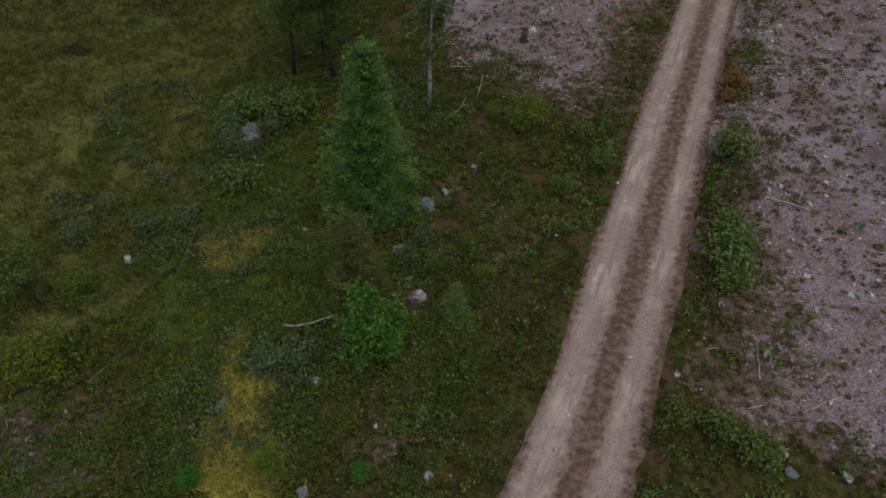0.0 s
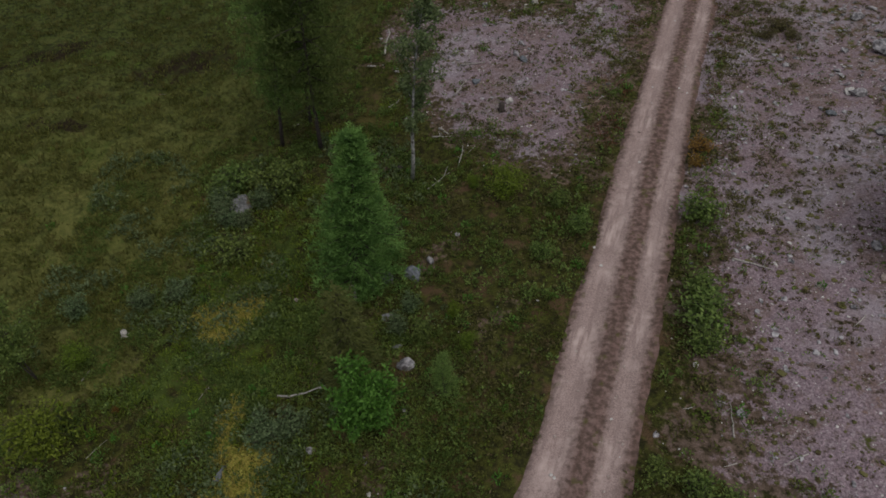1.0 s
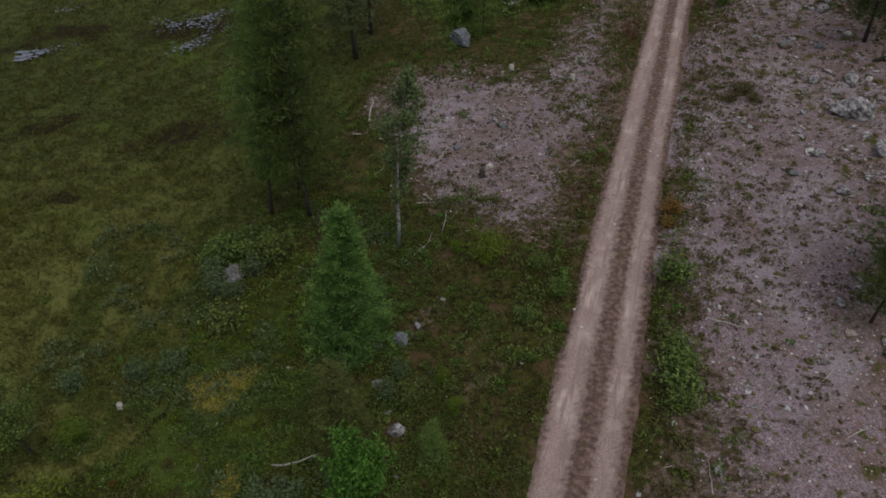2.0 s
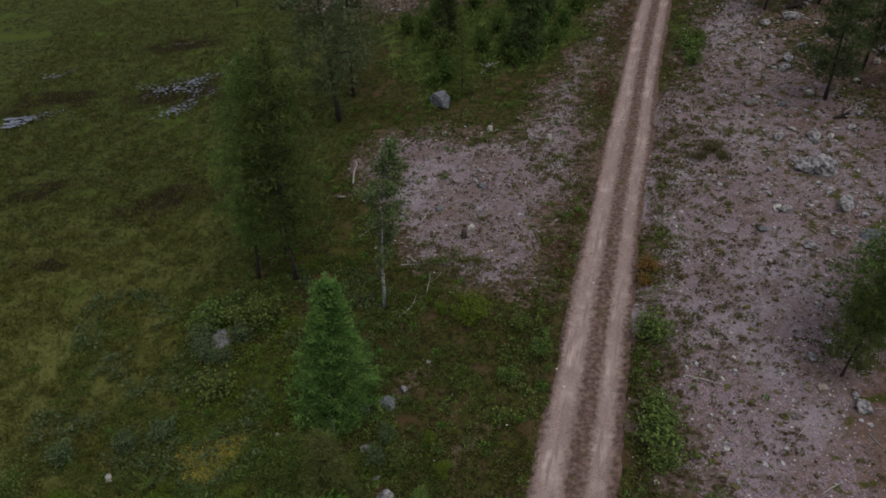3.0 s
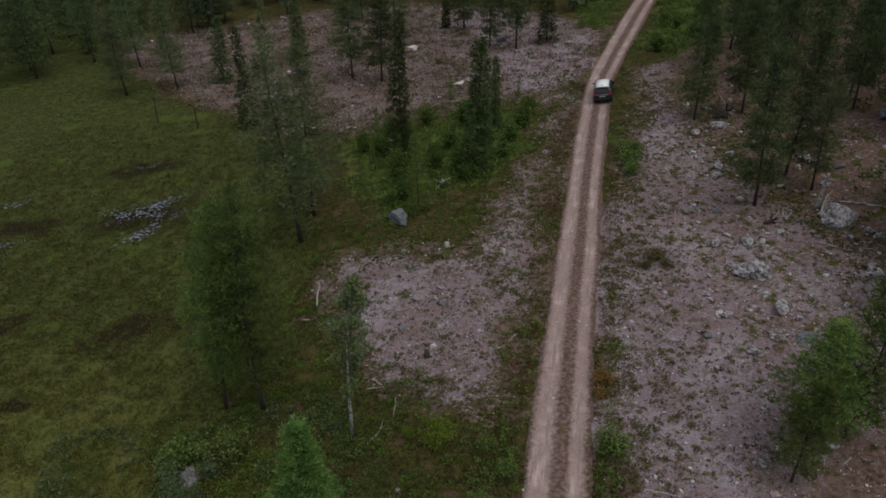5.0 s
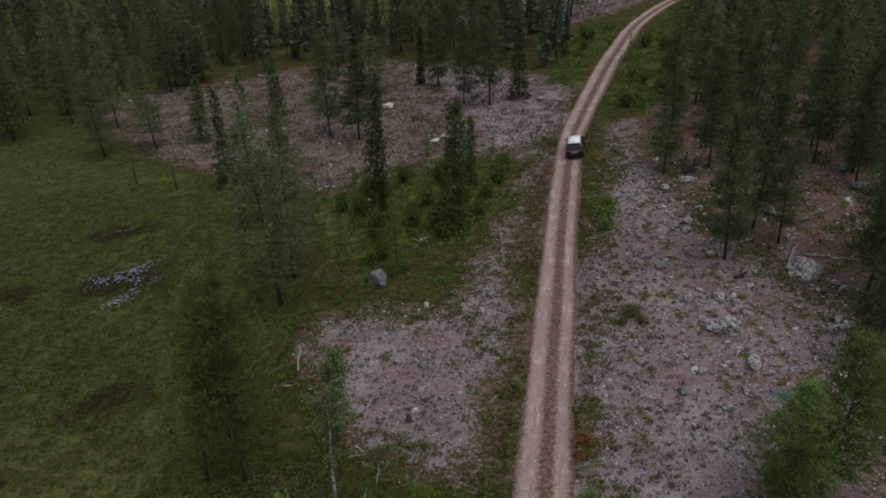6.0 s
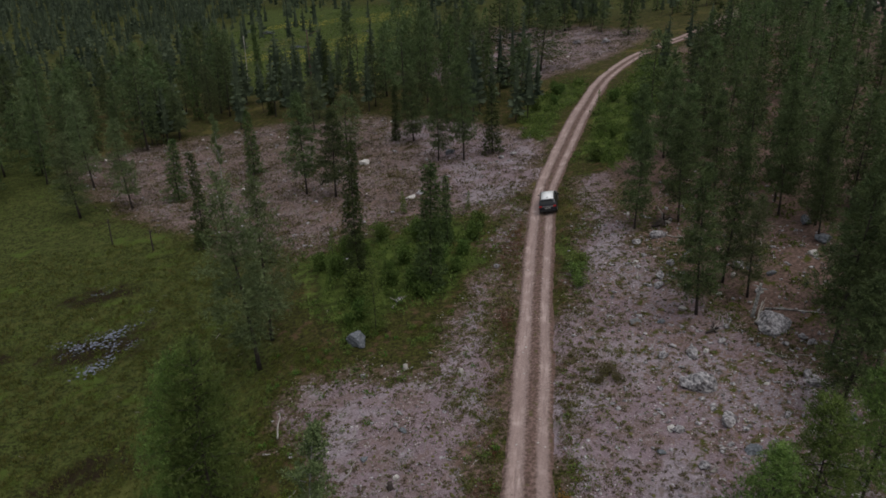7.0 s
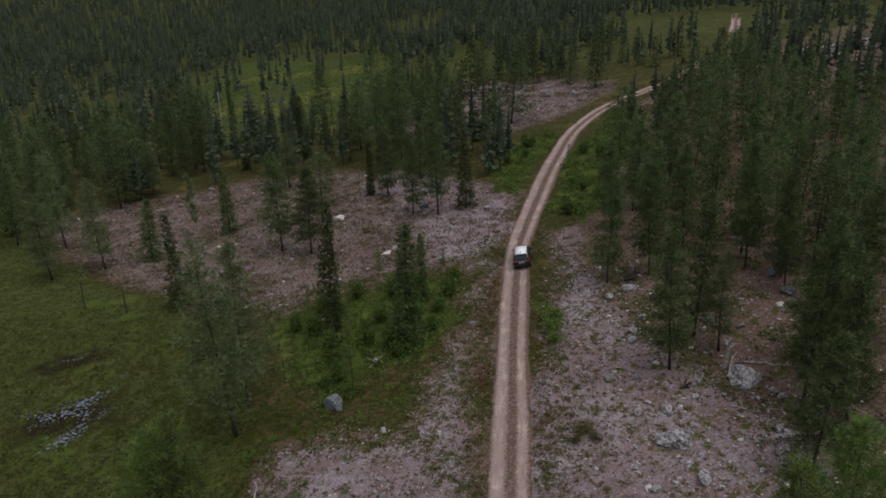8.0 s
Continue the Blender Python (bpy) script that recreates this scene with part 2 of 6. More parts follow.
M_RUSSET = leafage("russet_leaves", (0.095, 0.046, 0.026), (0.215, 0.110, 0.058))
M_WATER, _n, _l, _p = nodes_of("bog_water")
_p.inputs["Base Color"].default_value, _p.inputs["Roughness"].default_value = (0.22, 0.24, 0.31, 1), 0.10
_p.inputs["Metallic"].default_value = 0.5  # pale base and half metal imitate the bright sky's reflection on the water
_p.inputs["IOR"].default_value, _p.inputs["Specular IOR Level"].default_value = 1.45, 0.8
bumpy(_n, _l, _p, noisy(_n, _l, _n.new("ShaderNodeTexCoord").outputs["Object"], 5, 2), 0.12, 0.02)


# ---- the lie of the land ----
def value_noise(x, y, size, seed):
    """Smooth noise from 0 to 1 for arrays, with bumps of that size."""
    x, y = np.asarray(x, float) / size + 1000.5, np.asarray(y, float) / size + 1000.5
    i, j = np.floor(x).astype(np.int64), np.floor(y).astype(np.int64)
    u, v = x - i, y - j
    u, v = u * u * (3 - 2 * u), v * v * (3 - 2 * v)

    def at(a, b):
        h = (a * 374761393 + b * 668265263 + seed * 974634777) & 0xFFFFFFFF
        h = ((h ^ (h >> 13)) * 1274126177) & 0xFFFFFFFF
        return ((h ^ (h >> 16)) & 0xFFFF) / 65535.0

    return (at(i, j) * (1 - u) + at(i + 1, j) * u) * (1 - v) + (at(i, j + 1) * (1 - u) + at(i + 1, j + 1) * u) * v


SLOPE_X = np.array([-300, -80, -40, -20, -12, -8, -4, 0, 6, 12, 18, 25, 33, 42, 60, 90, 140, 200, 300])
SLOPE_Z = np.array([-4, -3.7, -3.2, -2.75, -2.35, -1.9, -1.1, -0.4, 0.35, 0.95, 1.6, 2.6, 4.0, 5.8, 8.5, 13, 20, 25, 30])
TABLE_X = np.arange(-320, 321.0)
TABLE_Z = np.convolve(np.pad(np.interp(TABLE_X, SLOPE_X, SLOPE_Z), 2, mode="edge"), np.ones(5) / 5, "valid")

ROAD = [(-10, -26), (-3, -8), (0.9, 1.2), (3.61, 7.66), (5.67, 12.64), (7.58, 17.47), (10.34, 24.52), (13.4, 32.3), (15.9, 38.4), (20.4, 49.6), (27.5, 66.2), (31.2, 73.0), (37.2, 82.6),
        (40.6, 88.0), (45.0, 94.5), (54.3, 107.4), (66, 118.0), (80, 124.6), (91, 130.8), (103, 140.3), (120, 156.2), (137, 175.8), (172, 221), (215, 275)]


def spline(points, step):
    """Points along a smooth line through the given ones."""
    p = [Vector(q) for q in points]
    out = []
    for k in range(1, len(p) - 2):
        a, b, c, d = p[k - 1:k + 3]
        for s in np.linspace(0, 1, max(1, round((c - b).length / step)), endpoint=False):
            out.append(0.5 * (2 * b + (c - a) * s + (2 * a - 5 * b + 4 * c - d) * s * s + (3 * b - a - 3 * c + d) * s ** 3))
    return np.array([tuple(v) for v in out])


LANE = spline(ROAD, 0.5)


def off_road(x, y):
    """How far each place lies from the middle of the road."""
    x, y = np.atleast_1d(np.asarray(x, float)), np.atleast_1d(np.asarray(y, float))
    best = np.full(len(x), 1e9)
    for k in range(0, len(LANE), 20):
        part_of = LANE[k:k + 20]
        mid = part_of.mean(0)
        near = np.abs(x - mid[0]) + np.abs(y - mid[1]) < 45
        if near.any():
            d = np.sqrt((x[near, None] - part_of[None, :, 0]) ** 2 + (y[near, None] - part_of[None, :, 1]) ** 2).min(1)
            best[near] = np.minimum(best[near], d)
    return best


def bare_z(x, y):
    x, y = np.asarray(x, float), np.asarray(y, float)
    z = np.interp(x, TABLE_X, TABLE_Z) + 0.011 * np.clip(np.minimum(y, 130) - 50, 0, None)
    far = np.clip(np.hypot(x, y) - 300, 0, None)
    return z + 0.00022 * far ** 2 / (1 + far / 900) + 6 * (value_noise(x, y, 160, 5) - 0.5) * np.clip((np.hypot(x, y) - 200) / 200, 0, 1)


# water channels: points along each with the half width there
POOLS = [[(-20.2, 57.8, 0.18), (-18.5, 56.9, 0.32), (-16.7, 56.4, 0.43), (-15.8, 57.4, 0.50), (-14.8, 58.6, 0.43), (-14.2, 59.6, 0.32), (-12.4, 60.4, 0.25)],
         [(-15.6, 56.9, 0.36), (-15.3, 54.6, 0.32), (-15.6, 53.2, 0.40), (-16.9, 52.1, 0.40), (-17.3, 51.6, 0.14)],
         [(-29.0, 52.2, 0.58), (-27.6, 52.9, 0.50), (-26.6, 53.6, 0.14), (-25.4, 54.3, 0.25)],
         [(-29.4, 61.0, 0.36), (-28.2, 61.5, 0.36), (-26.8, 62.8, 0.25)],
         [(-19.4, 67.2, 0.22), (-17.9, 67.2, 0.25), (-16.9, 68.5, 0.29)],
         [(-19.6, 55.6, 0.12), (-18.6, 55.9, 0.3), (-17.6, 56.4, 0.15)], [(-17.4, 57.9, 0.2), (-16.4, 58.2, 0.25), (-15.4, 58.8, 0.2)], [(-14.2, 55.0, 0.2), (-13.6, 55.4, 0.25)], [(-18.1, 53.2, 0.15), (-17.2, 53.4, 0.25), (-16.4, 53.6, 0.2)], [(-18.9, 68.4, 0.2), (-17.9, 69.0, 0.25)], [(-13.9, 56.0, 0.22), (-13.1, 56.4, 0.22)], [(-24.1, 52.6, 0.18), (-23.4, 53.0, 0.22)], [(-18.2, 58.6, 0.11), (-17.2, 59.0, 0.18), (-16.2, 59.3, 0.11)], [(-14.0, 61.3, 0.11), (-12.6, 61.9, 0.18)],
         [(8.6, 232, 0.6), (11.8, 226, 0.9), (15.7, 220, 0.5)], [(0.0, 297, 0.8), (3.8, 288, 1.0)], [(24.0, 180, 0.4), (25.9, 183, 0.5)], [(32.0, 236, 0.6), (34.0, 235, 0.5)]]


def pool_dip(x, y):
    """How deep the ground dips for the pools."""
    dip = np.zeros(len(x))
    for line in POOLS:
        for (ax, ay, aw), (bx, by, bw) in zip(line, line[1:]):
            near = (np.abs(x - ax) < 4) & (np.abs(y - ay) < 4)
            if near.any():
                s = np.clip(((x[near] - ax) * (bx - ax) + (y[near] - ay) * (by - ay)) / ((bx - ax) ** 2 + (by - ay) ** 2), 0, 1)
                gap = np.hypot(x[near] - ax - s * (bx - ax), y[near] - ay - s * (by - ay))
                dip[near] = np.maximum(dip[near], np.clip(1.7 - gap / (aw + s * (bw - aw)) * 0.9, 0, 1))
    return dip


def ground_z(x, y, clear=None):
    """Height of the ground, with hummocks, sunk a little under the road."""
    x, y = np.atleast_1d(np.asarray(x, float)), np.atleast_1d(np.asarray(y, float))
    d = off_road(x, y) if clear is None else clear
    k = np.clip((d - 1.3) / 0.6, 0, 1)
    rough = 0.22 * (value_noise(x, y, 4.1, 1) - 0.5) + 0.14 * (value_noise(x, y, 1.3, 2) - 0.5) + 0.08 * (value_noise(x, y, 0.55, 3) - 0.5)
    dip = pool_dip(x, y)
    return bare_z(x, y) + rough * np.clip((d - 1.2) / 2.0, 0, 1) * (1 - 0.5 * dip) - 0.16 * (1 - k) - 0.16 * dip


def height(x, y):
    return float(ground_z(x, y)[0])


def inside(x, y, corners, soft=1.0):
    """1 within a plan outline, 0 outside, with a soft rim of that width."""
    x, y = np.asarray(x, float), np.asarray(y, float)
    hit, gap = np.zeros(len(x), bool), np.full(len(x), 1e9)
    for (ax, ay), (bx, by) in zip(corners, corners[1:] + corners[:1]):
        cross = ((ay > y) != (by > y))
        with np.errstate(divide="ignore", invalid="ignore"):
            hit ^= cross & (x < (bx - ax) * (y - ay) / (by - ay + 1e-12) + ax)
        ex, ey = bx - ax, by - ay
        s = np.clip(((x - ax) * ex + (y - ay) * ey) / (ex * ex + ey * ey), 0, 1)
        gap = np.minimum(gap, np.hypot(x - ax - s * ex, y - ay - s * ey))
    return np.clip(0.5 + np.where(hit, gap, -gap) / soft, 0, 1)


def spot(x, y, cx, cy, rx, ry, turn=0):
    c, s = math.cos(radians(turn)), math.sin(radians(turn))
    u, v = ((x - cx) * c + (y - cy) * s) / rx, (-(x - cx) * s + (y - cy) * c) / ry
    return np.clip(1.5 - np.hypot(u, v), 0, 1)


GRAVEL_EAST = [(16, 3), (12.6, 8.6), (9.6, 9.9), (8.4, 11.2), (10.2, 13.4), (10.9, 16), (11.0, 19.5), (10.8, 23), (12.2, 26), (15.2, 33), (18.2, 40), (22.5, 48), (27.2, 55.5), (30, 60), (32.2, 69), (36.5, 67.5), (32.3, 57.5), (30.5, 50), (30.5, 40), (31.5, 33), (32, 25), (26, 18), (24, 10), (22, 3)]
GRAVEL_WEST = [(0.6, 43), (-1.2, 40.5), (0.2, 32.5), (1.6, 29.7), (4.0, 27), (5.6, 26.2), (9.0, 25.9), (11.4, 31), (14, 37.8), (18.8, 49.6), (26, 67), (22.5, 66), (21.3, 61), (18.6, 55), (14.5, 48.5), (10.8, 44.6), (9.2, 40.6), (5, 41)]
GRAVEL_NORTH = [(29, 73), (26, 68), (20, 66.8), (10, 67), (2, 66), (-6, 70), (-9, 78), (-21, 92), (-29, 108), (-33, 122), (-15, 127), (0, 124), (15, 120), (27, 104), (33, 90), (35, 83)]
CLEARING = [(24, 146), (34, 128), (46, 116), (60, 120), (78, 134), (74, 152), (58, 185), (40, 165)]
BOULDERS_FAR = [(108, 124), (112, 117), (128, 116), (134, 122), (118, 130)]
BOG = [(-30, 4), (-16, 13), (-13, 15.3), (-11.4, 17.4), (-9.2, 19.6), (-9.2, 23), (-8.2, 27), (-7, 31), (-4.4, 36), (-3.2, 42), (-3, 50), (-4.4, 57), (-6.8, 66), (-8.4, 75), (-22, 90), (-42, 133), (-120, 200), (-200, 100), (-100, 0)]
FEN = [(-6, 160), (26, 156), (44, 190), (60, 290), (20, 400), (-10, 420), (-20, 300)]
GLADE = [(1.5, 54), (4, 48), (8, 50.6), (12, 51.8), (17.0, 55.8), (18.8, 62), (17.6, 66), (10, 66.6), (2, 65)]
VERGE_RED = [(7.6, 26.4), (9.6, 26), (13.2, 35), (18.7, 48.6), (22.2, 57), (19.6, 55.6), (15.0, 45), (10.6, 34.6)]
VERGE_EAST = [(35.6, 76), (38, 68), (46, 78), (60, 97), (70, 111), (66, 114), (52, 99.5), (42, 86)]
VERGE_WEST = [(33.4, 87.5), (36, 85), (43.5, 97), (52, 108.5), (46, 110), (38, 100)]
FOREST_FLOOR = [(30.5, 38), (32.5, 57), (37, 68), (47, 85), (68, 111), (100, 140), (180, 150), (200, 20), (60, 0), (34, 10), (33, 25)]


def zones(x, y):
    wx = x + 3.2 * (value_noise(x, y, 3.6, 11) - 0.5) + 1.5 * (value_noise(x, y, 1.2, 12) - 0.5)
    wy = y + 3.2 * (value_noise(x, y, 3.6, 13) - 0.5) + 1.5 * (value_noise(x, y, 1.2, 14) - 0.5)
    gravel = np.maximum.reduce([inside(wx, wy, GRAVEL_EAST, 4.0), 0.95 * inside(wx, wy, GRAVEL_WEST, 4.5), np.maximum(0.72, np.clip((wx - 14) / 8, 0, 1)) * inside(wx, wy, GRAVEL_NORTH, 6.0), 0.85 * inside(wx, wy, CLEARING, 5.0), inside(wx, wy, BOULDERS_FAR, 4.0),
                                0.6 * spot(wx, wy, -14.5, 9.3, 3.2, 2.2, 10), 0.4 * spot(wx, wy, -0.6, 8.8, 1.7, 1.1), 0.34 * spot(wx, wy, 1.0, 20.5, 1.5, 0.9, 20), 0.32 * spot(wx, wy, 3.5, 17.3, 1.2, 0.7)])
    bog = np.maximum(inside(wx, wy, BOG, 5.0), inside(wx, wy, FEN, 12.0))
    litter = np.maximum.reduce([inside(wx, wy, FOREST_FLOOR, 5.0), 0.8 * spot(wx, wy, -3.0, 37.0, 1.7, 0.35, 8), 0.42 * inside(wx, wy, GRAVEL_NORTH, 6.0) * np.clip((26 - wx) / 10, 0, 1), 0.35 * inside(wx, wy, CLEARING, 6.0), 0.6 * inside(wx, wy, VERGE_RED, 1.6), spot(wx, wy, 20.9, 15.0, 3.9, 4.3), 0.7 * spot(wx, wy, 17.6, 14.2, 1.6, 2.0), 0.45 * spot(wx, wy, 15.5, 11.5, 2.6, 2.6), 0.6 * spot(wx, wy, 6, 250, 14, 30), 0.46 * inside(wx, wy, GRAVEL_EAST, 4.0) * np.clip((wx - 16) / 8, 0, 1) * np.clip((56 - wy) / 8, 0, 1)])
    lush = np.maximum.reduce([inside(wx, wy, GLADE, 4.0), inside(wx, wy, VERGE_EAST, 2.0), inside(wx, wy, VERGE_WEST, 2.0), 0.6 * spot(wx, wy, 24.6, 53.0, 1.4, 4.5, -22), 0.55 * inside(wx, wy, FEN, 20.0), 0.4 * np.clip((np.hypot(wx, wy) - 140) / 60, 0, 1) * (inside(wx, wy, CLEARING, 4.0) < 0.3), 0.8 * spot(wx, wy, -7.5, 15.5, 4.5, 3.5, 20), 0.8 * spot(wx, wy, -7.5, 21, 2.5, 2.0)])
    peat = 0.74 * np.maximum.reduce([0.9 * spot(wx, wy, -14, 40.5, 2.8, 2.6, 20), spot(wx, wy, -20, 33, 1.6, 0.7), spot(wx, wy, -24, 41, 3, 1.3, 10), spot(wx, wy, -16, 56, 4.6, 2.8, 25), spot(wx, wy, -27, 56, 4, 2.6, 20), spot(wx, wy, -18, 67, 3.5, 2.2)])
    straw = np.maximum.reduce([spot(wx, wy, -5.8, 10.0, 1.5, 1.1, -20), spot(wx, wy, -6.5, 12.5, 0.7, 1.4, -10), spot(wx, wy, -7.6, 18.3, 1.2, 0.5), 0.8 * spot(wx, wy, -5.3, 8.7, 0.9, 0.7)])
    return gravel, bog, litter, lush, peat, straw


# ---- mesh tools ----
def mesh_of(name, verts, faces, material=None, smooth=False):
    me = bpy.data.meshes.new(name)
    me.from_pydata(np.asarray(verts, float).reshape(-1, 3).tolist(), [], faces if isinstance(faces, list) else faces.tolist())
    if smooth:
        me.polygons.foreach_set("use_smooth", [True] * len(me.polygons))
    if material:
        me.materials.append(material)
    return me


def part(name, me, parent, label=""):
    """Links a mesh as one object under a thing or a part."""
    ob = new(name, me)
    ob.parent = parent
    if label:
        tagged(ob, label)
    return ob


def unit(v):
    return v / np.maximum(np.linalg.norm(v, axis=-1, keepdims=True), 1e-9)


class Soup:
    """Collects many small faces into one mesh."""

    def __init__(self):
        self.v, self.f, self.count = [], [], 0

    def add(self, verts, faces):
        self.v.append(np.asarray(verts, float).reshape(-1, 3))
        self.f.extend([[i + self.count for i in q] for q in faces])
        self.count += len(self.v[-1])

    def leaves(self, at, way, length, width, rng, fat=0.45):
        """Diamond leaves at the places, pointing along the ways, each turned at random about its length."""
        n = len(at)
        way = unit(np.asarray(way, float))
        side = unit(np.cross(way, rng.normal(size=(n, 3))))
        length, width = np.broadcast_to(length, n)[:, None], np.broadcast_to(width, n)[:, None]
        v = np.stack([at, at + way * length * fat + side * width / 2, at + way * length, at + way * length * fat - side * width / 2], 1)
        self.v.append(v.reshape(-1, 3))
        self.f.extend((np.arange(4 * n).reshape(n, 4) + self.count).tolist())
        self.count += 4 * n

    def tube(self, path, radii, sides=6):
        """A tapering round limb along a path."""
        path, rings = np.asarray(path, float), []
        for k, p in enumerate(path):
            d = unit(path[min(k + 1, len(path) - 1)] - path[max(k - 1, 0)])
            a = unit(np.cross(d, (0.31, 0.87, 0.38)))
            b = np.cross(d, a)
            t = np.arange(sides) / sides * 2 * np.pi
            rings.append(p + radii[k] * (np.cos(t)[:, None] * a + np.sin(t)[:, None] * b))
        faces = [[k * sides + i, k * sides + (i + 1) % sides, (k + 1) * sides + (i + 1) % sides, (k + 1) * sides + i] for k in range(len(path) - 1) for i in range(sides)]
        faces += [[(len(path) - 1) * sides + i for i in range(sides)], [i for i in reversed(range(sides))]]
        self.add(np.concatenate(rings), faces)

    def mesh(self, name, material, smooth=False):
        return mesh_of(name, np.concatenate(self.v), self.f, material, smooth)


def scatter(rng, x0, x1, y0, y1, count):
    return rng.uniform(x0, x1, count), rng.uniform(y0, y1, count)


# ---- ground and road ----
def lines(near0, near1, step, low, high):
    """Grid lines: even between near0 and near1, wider and wider outside."""
    inner = list(np.arange(near0, near1, step))
    up, s = [], step
    while (up[-1] if up else near1) < high:
        s *= 1.13
        up.append((up[-1] if up else near1) + s)
    down, s = [], step
    while (down[-1] if down else near0) > low:
        s *= 1.13
        down.append((down[-1] if down else near0) - s)
    return np.array(down[::-1] + inner + up)


def build_ground():
    gx, gy = lines(-30, 44, 0.32, -2600, 2600), lines(5, 84, 0.32, -500, 3200)
    x, y = [a.ravel() for a in np.meshgrid(gx, gy)]
    z = ground_z(x, y)
    w = len(gx)
    k = (np.arange(len(gy) - 1)[:, None] * w + np.arange(w - 1)).ravel()
    me = mesh_of("ground", np.stack([x, y, z], 1), np.stack([k, k + 1, k + 1 + w, k + w], 1), M_GROUND, True)
    g, b, li, lu, pe, st = zones(x, y)
    for name, chans in (("zones", (g, b, li)), ("growth", (lu, pe, st))):
        at = me.attributes.new(name, "FLOAT_COLOR", "POINT")
        at.data.foreach_set("color", np.stack([*chans, np.ones(len(x))], 1).ravel().astype(np.float32))
    at = me.attributes.new("sere", "FLOAT", "POINT")
    at.data.foreach_set("value", (np.clip((42 - y) / 16, 0, 1) * np.clip((-7 - x) / 4, 0, 1) * np.clip((y - 13 - 0.3 * x) / 6, 0, 1)).astype(np.float32))
    tagged(new("ground", me), "boreal ground of gravel, heath, moss and sedge bog", "ground", kind="structure")


def build_road():
    lane = spline(ROAD, 0.22)
    ahead = unit(np.gradient(lane, axis=0))
    side = np.stack([ahead[:, 1], -ahead[:, 0]], 1)
    u = np.concatenate([[-1.95, -1.7], np.linspace(-1.5, 1.5, 25), [1.7, 1.95]])
    n, w = len(lane), len(u)
    s = np.arange(n) * 0.22
    wide = np.interp(lane[:, 1], (6, 18, 32, 46, 66, 84, 110), (1.03, 0.96, 0.90, 0.86, 0.87, 0.98, 0.94)) * (1 + 0.10 * (value_noise(s, 0 * s, 3.0, 21) - 0.5))
    at = lane[:, None, :] + side[:, None, :] * (u[None, :, None] * wide[:, None, None])
    x, y = at[..., 0].ravel(), at[..., 1].ravel()
    uu = np.tile(u, n)
    jitter = 0.34 * (value_noise(x, y, 2.6, 22) - 0.5) + 0.24 * (value_noise(x, y, 0.45, 23) - 0.5)
    ruts = np.exp(-((np.abs(uu) - 0.80) / 0.30) ** 2)
    z = bare_z(x, y) - 0.02 - 0.06 * ruts + 0.03 * np.exp(-(uu / 0.25) ** 2) + 0.03 * (value_noise(x, y, 0.7, 24) - 0.5)
    z -= 0.5 * np.clip(np.abs(uu) + jitter - 1.42, 0, None)
    k = (np.arange(n - 1)[:, None] * w + np.arange(w - 1)).ravel()
    me = mesh_of("road", np.stack([x, y, z], 1), np.stack([k, k + 1, k + 1 + w, k + w], 1), M_ROAD, True)
    wear = np.maximum.reduce([1.0 * np.exp(-np.abs((uu + 0.86) / 0.62) ** 2.6), 0.97 * np.exp(-np.abs((uu - 0.86) / 0.46) ** 2.4), 0.20 * np.exp(-((uu / 1.5) ** 6))])
    a = me.attributes.new("wear", "FLOAT", "POINT")
    a.data.foreach_set("value", wear.astype(np.float32))
    at = me.attributes.new("lane", "FLOAT_VECTOR", "POINT")
    at.data.foreach_set("vector", np.stack([uu * 4.5, np.repeat(s, w) * 0.5, 0 * uu], 1).ravel().astype(np.float32))
    tagged(new("road", me), "narrow sandy forest track with two worn wheel ruts", "road", kind="structure")


build_ground()
build_road()


# ---- water in the bog ----
def pool(line):
    """A shallow channel of bog water broken by sedge into many small open patches."""
    rng = np.random.default_rng(int(abs(line[0][0] * 10 + line[0][1])))
    p = np.array(line)
    run = np.concatenate([[0], np.cumsum(np.hypot(*np.diff(p[:, :2], axis=0).T))])
    o = p[len(p) // 2, :2]
    soup = Soup()
    for k in range(max(6, int(run[-1] * 20))):
        t = rng.uniform(0, run[-1])
        w = float(np.interp(t, run, p[:, 2]))
        c = np.array([np.interp(t, run, p[:, 0]), np.interp(t, run, p[:, 1])]) + rng.normal(size=2) * (0.10 + 0.95 * w) - o
        n = 9
        a = np.arange(n) / n * 6.2832
        turn = rng.uniform(-0.9, 1.2)
        size = w * (rng.uniform(0.08, 0.36) if w < 0.52 else rng.uniform(0.3, 0.8))
        u, v = size * 1.5 * np.cos(a) * rng.uniform(0.3, 1.25, n), size * 0.9 * np.sin(a) * rng.uniform(0.3, 1.25, n)
        soup.add(np.stack([c[0] + u * math.cos(turn) - v * math.sin(turn), c[1] + u * math.sin(turn) + v * math.cos(turn), np.full(n, 0.0008 * k)], 1), [list(range(n))])
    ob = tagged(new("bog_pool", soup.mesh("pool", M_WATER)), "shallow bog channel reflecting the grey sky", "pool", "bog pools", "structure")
    ob.matrix_world = pose(*o, float(bare_z(*o)) - 0.03)


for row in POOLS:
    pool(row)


# ---- trees ----
def trunk_path(h, rng, bend=0.02, steps=9):
    t = np.linspace(0, 1, steps)
    a, b = rng.uniform(0, 6.28, 2)
    off = bend * h * (np.sin(t * 2.6 + a) - np.sin(a))
    off2 = bend * h * (np.sin(t * 3.1 + b) - np.sin(b))
    return np.stack([off, off2, t * h], 1)


